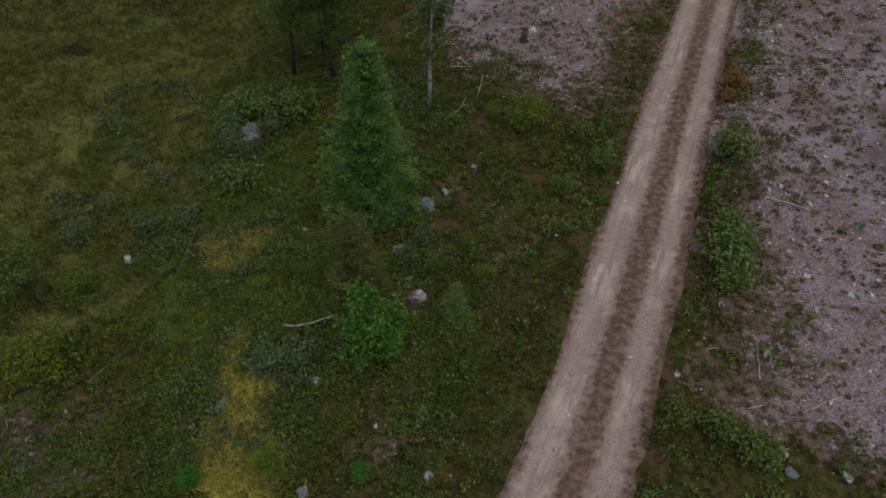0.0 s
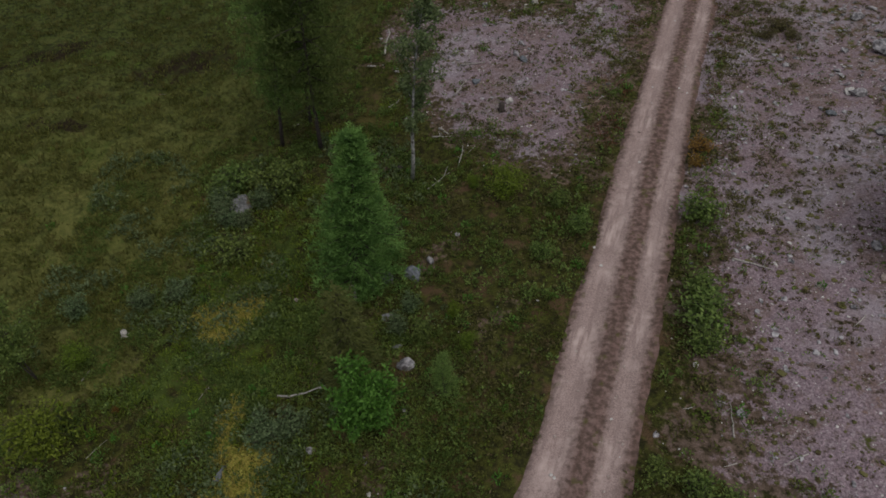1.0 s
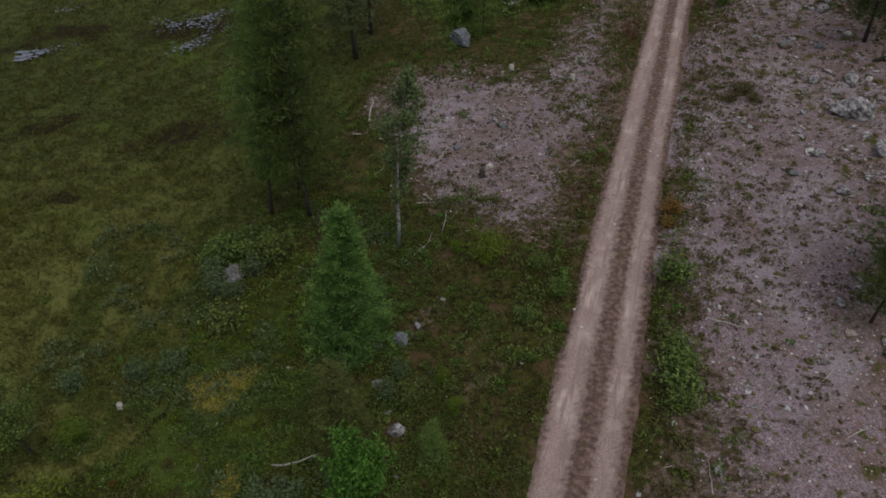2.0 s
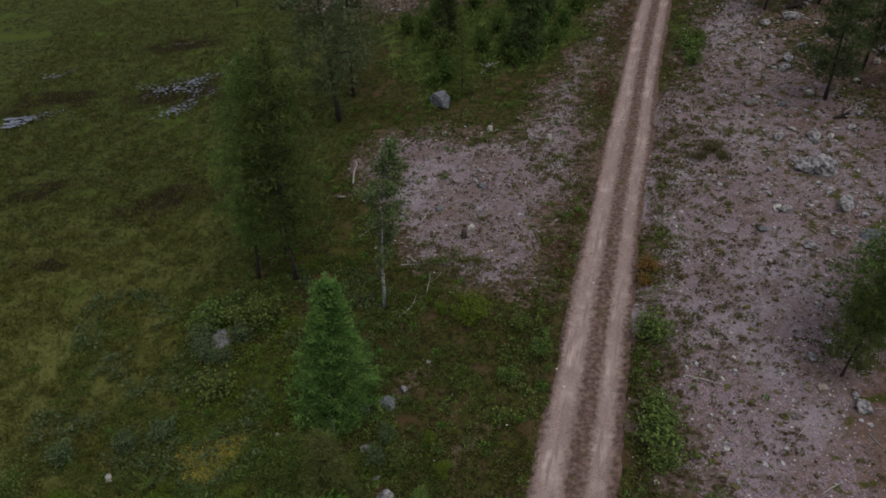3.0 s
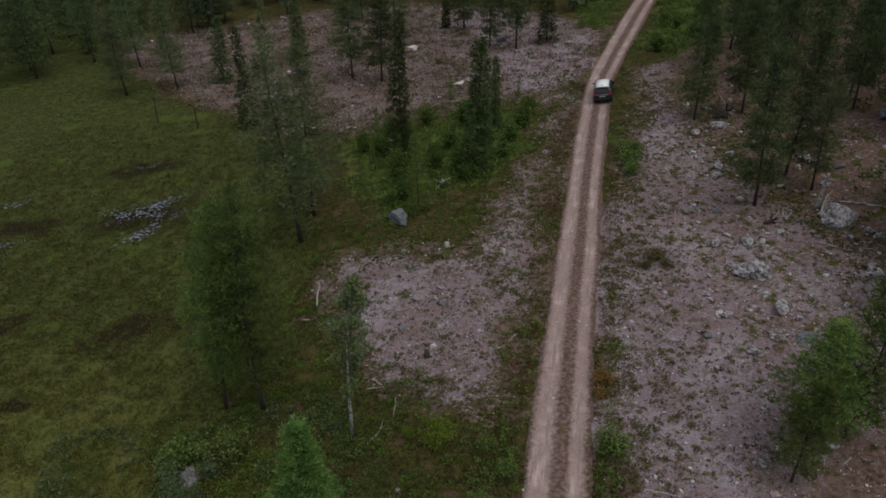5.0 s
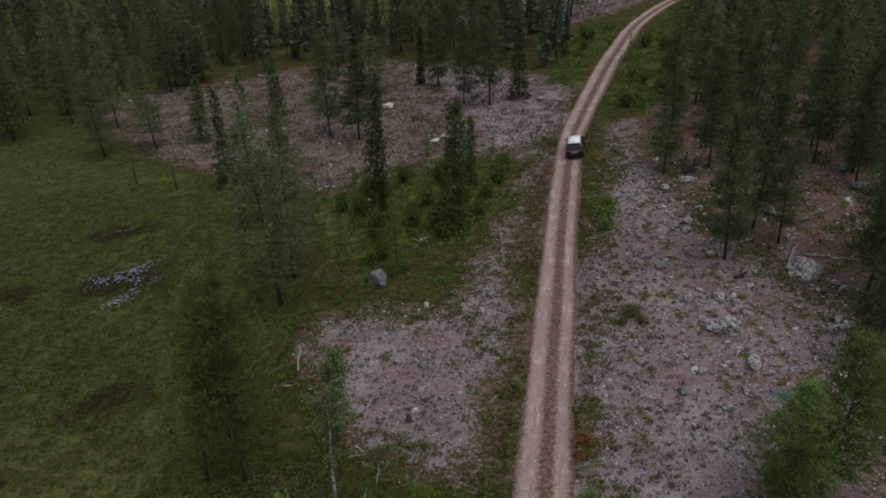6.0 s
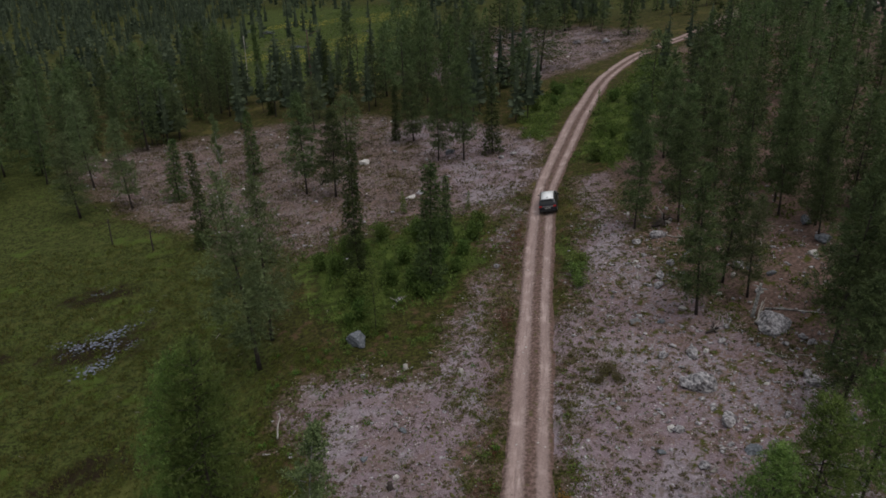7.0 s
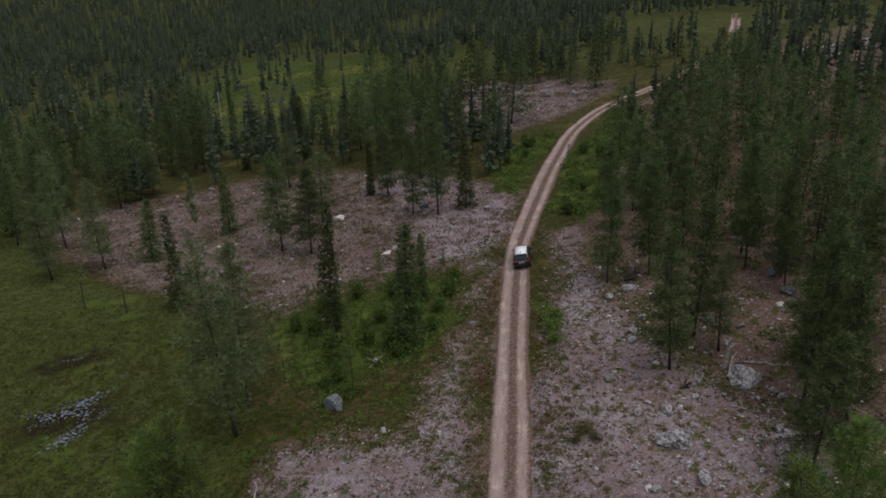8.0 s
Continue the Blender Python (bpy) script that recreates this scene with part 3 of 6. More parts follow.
def conifer(name, h, crown0, wide, branches, tufts, leaf, droop, lift, shape, mats, rng, gaps=0.0, per=4, label="", category="tree", radius=0.011, thin=1, hang=None, spread=0.12, bend=0.02):
    """A conifer: a bent tapering trunk, whorls of limbs and needle sprays along each limb. shape(s) gives the crown's half width from its foot (0) to the tip (1)."""
    root = tagged(new(name), label, category)
    path = trunk_path(h, rng, bend)
    wood, crown = Soup(), Soup()
    wood.tube(path - np.array([0, 0, 0.15]), [h * radius * (1 - 0.93 * k / 8) * (1.25 if k == 0 else 1) for k in range(9)], 7)
    spots, ways = [], []
    uneven = rng.uniform(0.72, 1.2, 8)  # the crown is fuller on some sides
    for k in range(branches):
        s = (k + rng.uniform(0, 1)) / branches
        if rng.uniform() < gaps:
            continue
        z = crown0 * h + (1 - crown0) * h * s
        base = np.array([np.interp(z, path[:, 2], path[:, 0]), np.interp(z, path[:, 2], path[:, 1]), z])
        az = k * 2.399 + rng.uniform(-0.5, 0.5)
        ln = wide * shape(s) * rng.uniform(0.55, 1.15) * uneven[int(az * 8 / 6.2832 + 3 * s) % 8] + 0.1
        out = np.array([math.cos(az), math.sin(az), 0])
        rise = lift * (0.3 + s) - droop * (1 - s) + rng.uniform(-0.1, 0.1)
        t = np.linspace(0, 1, 4)
        limb = base + out * (ln * t)[:, None] + np.array([0, 0, 1]) * (ln * (rise * t - 0.25 * droop * t * t))[:, None]
        if k % thin == 0:
            wood.tube(limb[[0, 2, 3]], [0.010 * h * 0.35 * (1 - 0.9 * q) + 0.004 for q in t[[0, 2, 3]]], 3)
        m = max(4, int(tufts * (0.25 + 0.75 * shape(s))))
        q = 0.12 + 0.92 * rng.uniform(0, 1, m) ** 0.75
        across = np.array([-out[1], out[0], 0])
        side = rng.normal(size=(m, 1)) * (0.05 + 0.24 * ln * np.sin(np.minimum(q, 1) * 2.6)[:, None])
        at = base + out * (ln * q)[:, None] + across * side + np.array([0, 0, 1]) * (ln * (rise * q - 0.25 * droop * q * q))[:, None]
        at = at + rng.normal(size=(m, 3)) * spread * np.array([1, 1, 0.7])
        fan = np.sign(side) * rng.uniform(0, 1.2, (m, 1))
        for j in range(per):
            spots.append(at + rng.normal(size=(m, 3)) * 0.04)
            ways.append((out * 0.8 + across * fan) * (1 if hang is None else 0.6) + np.array([0, 0, 0.30 - droop * 1.1 if hang is None else hang]) + rng.normal(size=(m, 3)) * (0.30 if hang is None else 0.5))
    top = path[-1] + np.array([0, 0, 1]) * rng.uniform(-0.07 * h, 0.01 * h, (60, 1)) + rng.normal(size=(60, 3)) * 0.006 * h
    spots.append(top)
    ways.append(np.array([0, 0, 0.7]) + rng.normal(size=(60, 3)) * 0.5)
    at, way = np.concatenate(spots), np.concatenate(ways)
    crown.leaves(at, way, rng.uniform(0.7, 1.3, len(at)) * leaf[0], rng.uniform(0.7, 1.3, len(at)) * leaf[1], rng)
    part("trunk", wood.mesh("trunk", mats[0], True), root)
    part("crown", crown.mesh("crown", mats[1]), root)
    return root


def broadleaf(name, h, wide, stems, leaves, leaf, mats, rng, low=0.12, label="", category="tree", stem_r=0.012, upright=0.8, oval=True):
    """A leafy tree or bush: stems that fork, with leaves in clumps round the twigs."""
    root = tagged(new(name), label, category)
    wood, crown = Soup(), Soup()
    tips = []
    for k in range(stems):
        az = k * 2.399 + rng.uniform(-0.4, 0.4)
        lean = (0.05 if stems == 1 else rng.uniform(0.15, 0.6)) * wide
        hh = h * (1.0 if stems == 1 else rng.uniform(0.7, 1.0))
        t = np.linspace(0, 1, 7)
        path = np.stack([math.cos(az) * lean * t ** 1.3, math.sin(az) * lean * t ** 1.3, hh * t], 1) + np.cumsum(rng.normal(size=(7, 3)) * 0.012 * h, 0) * np.array([1, 1, 0.3]) * t[:, None]
        wood.tube(path - np.array([0, 0, 0.1]), [hh * stem_r * (1 - 0.9 * q) + 0.003 for q in t], 6 if stems == 1 else 4)
        for b in range(int(34 / stems ** 0.5)):
            s = low + (1 - low) * (b + rng.uniform()) / int(34 / stems ** 0.5)
            base = np.array([np.interp(s, t, path[:, i]) for i in range(3)])
            a2 = rng.uniform(0, 6.28)
            profile = math.sin(math.pi * min(1, (s - low) / (1 - low) * 0.86 + 0.12)) ** 0.7 if oval else 1.0 - 0.85 * (s - low) / (1 - low)
            ln = wide * profile * rng.uniform(0.5, 1.1)
            end = base + np.array([math.cos(a2) * ln, math.sin(a2) * ln, ln * upright * rng.uniform(0.3, 1.0)])
            wood.tube(np.stack([base, (base + end) / 2 + rng.normal(size=3) * 0.03, end]), [0.006 + 0.002 * h, 0.005 + 0.001 * h, 0.003], 3)
            tips.append((base, end))
    tips = np.array(tips)
    k = rng.integers(0, len(tips), leaves)
    q = rng.uniform(0.25, 1.05, leaves)[:, None]
    at = tips[k, 0] * (1 - q) + tips[k, 1] * q + rng.normal(size=(leaves, 3)) * (0.06 + 0.05 * wide)
    crown.leaves(at, rng.normal(size=(leaves, 3)) + np.array([0, 0, 0.25]), rng.uniform(0.7, 1.3, leaves) * leaf[0], rng.uniform(0.7, 1.3, leaves) * leaf[1], rng, 0.5)
    part("trunk" if stems == 1 else "woody_base", wood.mesh("stems", mats[0], True), root)
    part("crown" if stems == 1 else "foliage", crown.mesh("crown", mats[1]), root)
    return root


def pine_shape(s):
    return 0.03 + (0.55 + 0.45 * s / 0.2 if s < 0.2 else ((1 - s) / 0.8) ** 0.72)


def full_shape(s):
    return 0.03 + (0.5 + 0.5 * s / 0.36 if s < 0.36 else ((1 - s) / 0.64) ** 0.62)


def spruce_shape(s):
    return 0.06 + 0.94 * (1 - s) ** 0.9


def column_shape(s):
    return 0.05 + 0.95 * (1 - s) ** 0.7


KINDS = {}


def variants(kind, count, build, base_h):
    KINDS[kind] = [[build, k, None, base_h] for k in range(count)]


def plant(kind, x, y, h, which=0, wide=1.0, lean=0.0, toward=0.0, label=""):
    """Sets a tree or bush of the kind on the ground, grown to the height h."""
    slot = KINDS[kind][which % len(KINDS[kind])]
    s = h / slot[3]
    spin = (x * 47.3 + y * 91.7) % 360
    m = pose(x, y, height(x, y) - 0.02) @ Matrix.Rotation(radians(lean), 4, Vector((math.cos(radians(toward)), math.sin(radians(toward)), 0))) @ pose(0, 0, 0, 0, 0, spin)
    if slot[2] is None:
        slot[2] = slot[0](np.random.default_rng(100 + 17 * slot[1] + len(kind)))
        ob = slot[2]
        ob.matrix_basis = m @ Matrix.Diagonal((s * wide, s * wide, s, 1))
        slot.append((s * wide, s))
    else:
        pw, ps = slot[4]
        ob = copy_thing(slot[2], m @ Matrix.Diagonal((s * wide / pw, s * wide / pw, s / ps, 1)))
    return tagged(ob, label) if label else ob


variants("pine", 6, lambda r: conifer("pine_tree", 10, r.uniform(0.13, 0.22), 1.95, 66, 58, (0.20, 0.048), 0.25, 0.35, pine_shape, (M_BARK, M_PINE), r, 0.06, 6, "dark slender Scots pine with a bare lower trunk", "pine tree", thin=3, hang=0.3, spread=0.18), 10)
variants("spruce", 4, lambda r: conifer("spruce_tree", 10, 0.05, 1.45, 84, 26, (0.26, 0.066), 0.50, 0.25, spruce_shape, (M_BARK, M_SPRUCE), r, 0.03, 5, "dense dark narrow spruce branched to the ground", "spruce tree", thin=4, spread=0.13), 10)
variants("column", 2, lambda r: conifer("spruce_tree", 10, 0.02, 1.05, 110, 26, (0.24, 0.060), 0.5, 0.2, column_shape, (M_BARK, M_SPRUCE), r, 0.03, 5, "very narrow pointed spruce with short drooping branches", "spruce tree", thin=4, spread=0.13), 10)
variants("thin_pine", 3, lambda r: conifer("pine_tree", 10, 0.18, 1.75, 66, 46, (0.21, 0.040), 0.2, 0.30, pine_shape, (M_BARK, M_PALEPINE), r, 0.10, 6, "thin pale old pine with a sparse pointed crown", "pine tree", thin=3, hang=0.25, spread=0.2), 10)
variants("young_pine", 3, lambda r: conifer("young_pine", 5, 0.04, 1.1, 50, 30, (0.15, 0.030), 0.05, 0.55, spruce_shape, (M_BARK, M_FRESH), r, 0.03, 6, "small bushy young pine", "pine tree", thin=2, spread=0.07), 5)
variants("big_pine", 3, lambda r: conifer("pine_tree", 13, 0.20, 2.9, 74, 76, (0.22, 0.042), 0.20, 0.35, full_shape, (M_BARK, M_EDGE), r, 0.08, 6, "tall green feathery pine standing at the edge of the bog", "pine tree", radius=0.0095, hang=0.35, spread=0.24), 13)
variants("bush_pine", 3, lambda r: conifer("pine_tree", 7, 0.16, 1.9, 60, 56, (0.18, 0.042), 0.15, 0.4, full_shape, (M_BARK, M_EDGE), r, 0.07, 6, "broad bushy green young pine on gravel", "pine tree", radius=0.013, hang=0.4, spread=0.17), 7)
variants("wood_pine", 6, lambda r: conifer("pine_tree", 10, r.uniform(0.10, 0.20), 2.25, 50, 26, (0.32, 0.082), 0.25, 0.35, (pine_shape, full_shape)[int(r.integers(2))], (M_BARK, M_PINE), r, 0.05, 4, "dark slender Scots pine in the forest", "pine tree", thin=8, hang=0.3, spread=0.2), 10)
variants("wood_spruce", 3, lambda r: conifer("spruce_tree", 10, 0.05, 1.45, 56, 14, (0.38, 0.110), 0.50, 0.25, spruce_shape, (M_BARK, M_SPRUCE), r, 0.03, 4, "dark narrow spruce in the forest", "spruce tree", thin=10, spread=0.14), 10)


def feathery(rng):
    return conifer("young_birch", 7.4, 0.03, 1.62, 130, 64, (0.15, 0.030), 0.30, 0.55, lambda s: min(1, 0.55 + 3 * s) * (1 - s) ** 0.85 + 0.03, (M_BARK, M_FEATHER), rng, 0.02, 6, "dense fresh-green feathery young tree leafed to the ground", "tree", hang=0.75, spread=0.10, bend=0.006)


variants("feathery", 1, feathery, 7.4)
variants("browning", 1, lambda r: conifer("young_spruce", 4.6, 0.03, 0.95, 90, 44, (0.13, 0.026), 0.35, 0.4, spruce_shape, (M_BARK, M_BROWN), r, 0.05, 4, "ailing young spruce with thin yellow-brown needles", "spruce tree"), 4.6)
variants("birch", 2, lambda r: broadleaf("birch_tree", 9, 1.15, 1, 6000, (0.13, 0.08), (M_BIRCHBARK, M_BIRCH), r, 0.32, "slender white-barked birch with a sparse crown", "birch tree", 0.0105, 0.9), 9)
variants("leafy_bush", 2, lambda r: broadleaf("leafy_bush", 2.6, 1.0, 6, 5200, (0.13, 0.06), (M_BARK, M_BRIGHT), r, 0.1, "glossy bright-green leafy sapling bush", "bush", 0.012, 0.5), 2.6)
variants("glade_bush", 3, lambda r: broadleaf("birch_bush", 2.0, 0.9, 6, 2000, (0.17, 0.09), (M_BARK, M_GLADE), r, 0.08, "leafy green birch bush in the glade", "bush", 0.012, 0.6), 2.0)
variants("willow", 3, lambda r: broadleaf("willow_bush", 1.2, 0.75, 6, 1100, (0.13, 0.06), (M_BARK, M_WILLOW), r, 0.1, "low grey-green willow bush on wet heath", "bush", 0.012, 0.5), 1.2)
variants("yellow_bush", 2, lambda r: broadleaf("yellow_bush", 1.4, 0.85, 6, 2400, (0.10, 0.04), (M_BARK, M_YELLOW), r, 0.1, "soft yellow-green sapling bush in heath", "bush", 0.012, 0.6), 1.4)
variants("green_bush", 3, lambda r: broadleaf("green_bush", 1.0, 0.6, 6, 900, (0.12, 0.06), (M_BARK, M_FRESH), r, 0.1, "small leafy green bush", "bush", 0.012, 0.6), 1.0)
variants("russet_bush", 1, lambda r: broadleaf("russet_bush", 0.5, 0.5, 5, 500, (0.10, 0.05), (M_BARK, M_ORANGE), r, 0.1, "low rusty orange dwarf shrub patch", "bush", 0.012, 0.6), 0.5)
variants("heather_bush", 1, lambda r: broadleaf("heather_bush", 0.5, 0.7, 7, 900, (0.10, 0.045), (M_BARK, M_MAT), r, 0.1, "low olive-green heather cushion on gravel", "bush", 0.012, 0.5), 0.5)
variants("small_tree", 2, lambda r: broadleaf("willow_tree", 4, 1.5, 2, 5000, (0.13, 0.055), (M_BARK, M_FRESH), r, 0.3, "small green willow tree leaning over the bog edge", "tree", 0.010, 0.7), 4)

# the trees at the bog's edge and beside the track
plant("big_pine", -7.0, 29.6, 12.6, 0, 0.75, 6, 90, label="tall leaning dark pine at the bog's edge")
plant("big_pine", -4.9, 28.7, 13.2, 1, 0.85, 2, 90)
plant("big_pine", -5.7, 31.2, 11.5, 2, 0.75)
plant("birch", -0.3, 25.1, 9.1, 0, 1.0, 4, 90)
plant("feathery", -2.6, 18.9, 7.5, 0, 1.22, 4, 90)
plant("browning", -2.4, 14.3, 4.6, 0, 1.2)
plant("leafy_bush", -1.9, 12.4, 3.0, 0)
plant("young_pine", 0.75, 13.4, 2.3, 0, 1.25, label="small bushy fresh-green young pine on heath")
plant("yellow_bush", 3.7, 23.3, 1.6, 0)
plant("small_tree", -14.5, 15.8, 3.8, 0, 1.0, 12, 270)
plant("yellow_bush", -12.9, 12.9, 2.0, 1, 1.1)
plant("thin_pine", -3.0, 46.3, 15.6, 0, 1.0, 3, 270)
plant("thin_pine", -2.0, 50.6, 13.7, 1, 1.0)
plant("young_pine", 6.1, 47.4, 6.3, 1, 0.75, label="slim young pine beside a boulder")
plant("column", 6.2, 57.0, 12.9, 0, 0.78)
plant("column", 11.7, 52.4, 11.4, 1, 1.10)
plant("column", 15.4, 61.0, 6.9, 0, 0.98)
plant("thin_pine", -26.0, 104.4, 13.8, 0, 0.97)
plant("wood_pine", -21.1, 123.0, 16.5, 1, 0.98)
plant("wood_pine", -19.1, 128.6, 14.5, 2, 0.95)
plant("thin_pine", -16.4, 127.9, 10.0, 3, 1.13)
plant("wood_pine", -15.6, 159.3, 16.3, 4, 0.88)
plant("wood_pine", -13.3, 150.1, 17.6, 5, 0.85)
plant("wood_pine", -10.1, 146.9, 17.2, 6, 0.84)
plant("wood_pine", -9.0, 150.3, 14.6, 7, 0.90)
plant("column", -2.3, 161.7, 14.3, 8, 0.66)
plant("column", 2.5, 140.0, 10.0, 9, 1.00)
plant("column", 5.3, 146.0, 9.2, 10, 1.03)
plant("column", -0.1, 134.8, 7.5, 11, 1.13)
plant("column", 10.7, 134.8, 11.8, 12, 1.10)
plant("spruce", -13.3, 93.7, 8.2, 13, 1.36)
plant("thin_pine", -19.1, 92.7, 11.9, 14, 1.01)
plant("thin_pine", -25.3, 91.9, 10.7, 15, 1.37)
plant("spruce", -9.0, 74.9, 10.8, 16, 0.89)
plant("spruce", -3.3, 97.8, 9.1, 17, 1.10)
plant("pine", 3.1, 84.1, 12.7, 18, 0.89)
plant("pine", 6.4, 80.8, 10.8, 19, 1.13)
plant("wood_pine", 10.2, 100.2, 8.0, 20, 1.64)
plant("thin_pine", 6.4, 114.2, 9.2, 21, 1.38)
plant("pine", 19.7, 98.0, 10.4, 22, 1.14)
plant("pine", 20.8, 87.2, 10.7, 23, 0.88)
plant("pine", 23.6, 84.7, 14.0, 24, 0.83)
plant("spruce", 27.7, 85.2, 8.8, 25, 1.22)
plant("column", 17.5, 101.0, 8.2, 26, 0.91)
plant("wood_pine", 18.2, 124.9, 10.7, 27, 1.02)
plant("wood_pine", 14.3, 128.6, 17.0, 28, 0.81)
plant("wood_pine", 22.2, 118.3, 20.0, 29, 0.72)
plant("wood_pine", 26.4, 123.4, 19.5, 30, 0.72)
plant("wood_pine", 21.5, 132.0, 13.3, 31, 1.03)
plant("wood_pine", 26.0, 116.4, 16.2, 32, 0.77)
plant("wood_spruce", 31.2, 122.5, 13.1, 33, 0.82)
plant("wood_spruce", 53.3, 160.3, 13.9, 34, 1.17)
plant("wood_pine", 48.4, 121.8, 11.4, 35, 1.64)
plant("wood_pine", 38.8, 105.8, 9.7, 36, 1.16)
plant("column", 38.7, 122.8, 6.7, 37, 1.19)
plant("column", 50.4, 161.2, 4.2, 38, 1.90)
plant("column", 39.5, 115.9, 5.4, 39, 1.39)
plant("column", 70.6, 188.3, 10.6, 40, 1.04)
plant("wood_spruce", 67.8, 156.8, 13.2, 41, 1.18)
plant("wood_spruce", 75.2, 164.2, 11.3, 42, 1.15)
plant("wood_pine", 71.7, 145.7, 8.0, 43, 1.13)
plant("wood_pine", 73.6, 155.3, 7.8, 44, 1.20)
plant("wood_spruce", 73.2, 136.3, 11.5, 45, 1.32)
plant("wood_spruce", 97.0, 174.4, 8.3, 46, 1.34)
plant("wood_spruce", 99.8, 165.5, 6.6, 47, 1.57)
plant("wood_spruce", 92.3, 144.1, 6.6, 48, 1.57)
plant("wood_spruce", 102.3, 150.5, 9.0, 49, 1.36)
plant("wood_spruce", 92.1, 149.8, 5.1, 50, 1.67)
plant("birch", -7.8, 96.5, 9.6, 1, 0.8, label="pale young birch on stony ground")
plant("pine", 31.8, 54.2, 9.3, 0, 0.94)
plant("pine", 35.4, 52.8, 10.8, 1, 0.95)
plant("pine", 42.4, 67.9, 10.2, 2, 1.04)
plant("pine", 28.5, 38.6, 11.2, 3, 0.92)
plant("pine", 32.5, 41.5, 11.7, 4, 0.80)
plant("thin_pine", 32.7, 38.7, 7.9, 5, 1.05)
plant("wood_pine", 44.2, 51.3, 10.6, 6, 0.88)
plant("pine", 42.5, 48.5, 11.5, 7, 0.82)
plant("pine", 43.6, 45.3, 9.2, 8, 0.88)
plant("pine", 42.1, 43.1, 10.4, 9, 0.81)
plant("wood_pine", 47.5, 45.9, 9.9, 10, 1.10)
plant("pine", 44.3, 37.8, 9.7, 11, 1.10)
plant("pine", 33.0, 30.5, 12.6, 12, 0.94)
plant("pine", 29.5, 25.7, 8.8, 13, 1.17)
plant("wood_pine", 51.3, 86.7, 10.0, 14, 1.25)
plant("wood_pine", 46.8, 74.0, 10.0, 15, 1.06)
plant("wood_pine", 57.7, 86.6, 10.0, 16, 1.09)
plant("wood_pine", 53.2, 76.8, 10.0, 17, 1.03)
plant("wood_pine", 48.1, 65.3, 10.0, 18, 1.06)
plant("wood_pine", 45.1, 65.6, 9.6, 19, 1.11)
plant("pine", 40.1, 60.6, 10.0, 20, 1.06)
plant("pine", 40.7, 55.4, 10.0, 21, 1.06)
plant("wood_pine", 45.0, 57.0, 10.0, 22, 1.06)
plant("wood_pine", 47.8, 53.4, 10.0, 23, 1.03)
plant("pine", 38.1, 65.1, 9.6, 24, 1.04)
plant("pine", 36.8, 34.1, 10.0, 25, 1.06)
plant("pine", 36.4, 31.9, 9.6, 26, 0.98)
plant("pine", 34.0, 28.0, 9.8, 27, 0.99)
plant("wood_pine", 49.0, 47.0, 10.0, 28, 1.00)
plant("wood_pine", 52.5, 47.2, 10.0, 29, 1.09)
plant("bush_pine", 17.9, 17.2, 5.6, 0, 0.85, label="small dark bushy pine on gravel")
plant("bush_pine", 19.4, 18.6, 6.8, 1, 0.95)
plant("bush_pine", 21.4, 18.8, 8.4, 2, 0.85)
plant("bush_pine", 25.6, 19.9, 8.4, 0, 0.8)
plant("young_pine", 8.4, 55.8, 3.2, 2, 0.6)
plant("young_pine", 3.4, 57.0, 3.0, 0, 0.6)
plant("young_pine", 4.2, 62.2, 3.6, 1, 0.6)
plant("young_pine", 19.6, 68.4, 2.2, 2, 0.7)
plant("young_pine", 12.9, 71.0, 2.6, 1, 0.8)
plant("young_pine", 44.0, 88.2, 3.6, 0, 0.6)


# ---- woods ----
def woods(outline, gap, tries, kinds, low, high, seed, room=3.2):
    """Trees over a plan outline, no two closer than gap, none on the track."""
    rng = np.random.default_rng(seed)
    xs, ys = [a for a, _ in outline], [b for _, b in outline]
    x, y = scatter(rng, min(xs), max(xs), min(ys), max(ys), tries)
    good = (inside(x, y, outline, 0.5) > 0.5) & (off_road(x, y) > room)
    for a, b in zip(x[good], y[good]):
        if all((a - p) ** 2 + (b - q) ** 2 > gap * gap for p, q in STANDING):
            STANDING.append((a, b))
            plant(kinds[rng.integers(len(kinds))], a, b, rng.uniform(low, high), int(rng.integers(6)), rng.uniform(0.85, 1.15))


STANDING = [tuple(ob.matrix_basis.translation[:2]) for ob in scene.objects if ob.parent is None and ob.get("category") in ("pine tree", "spruce tree")]
FOREST_EAST = [(39.5, 56), (41, 64), (46, 74), (55, 84), (74, 106), (88, 116), (92, 100), (78, 62), (62, 36), (50, 22), (37, 22), (37, 30), (39, 38), (45, 42), (46, 48)]
FOREST_NORTH = [(-52, 92), (-32, 106), (-28, 122), (-24, 132), (-12, 134), (-6, 142), (-8, 170), (-40, 172), (-75, 140)]
FOREST_MID = [(19, 112), (24, 106), (32, 101), (35, 112), (38, 124), (42, 146), (34, 158), (24, 150), (18, 128)]
woods(FOREST_EAST, 3.7, 1100, ["wood_pine", "wood_pine", "wood_pine", "wood_spruce"], 7.2, 11.0, 1, 4.5)
woods(FOREST_NORTH, 4.2, 520, ["wood_pine", "wood_pine", "wood_spruce", "thin_pine"], 9.0, 14.5, 2)
woods(FOREST_MID, 4.2, 240, ["wood_pine", "wood_pine", "wood_spruce"], 8.0, 14.0, 3)
woods([(32, 118), (44, 128), (50, 150), (74, 152), (90, 140), (96, 160), (60, 175), (40, 160)], 4.5, 60, ["wood_pine", "wood_spruce"], 8.0, 12.0, 4)


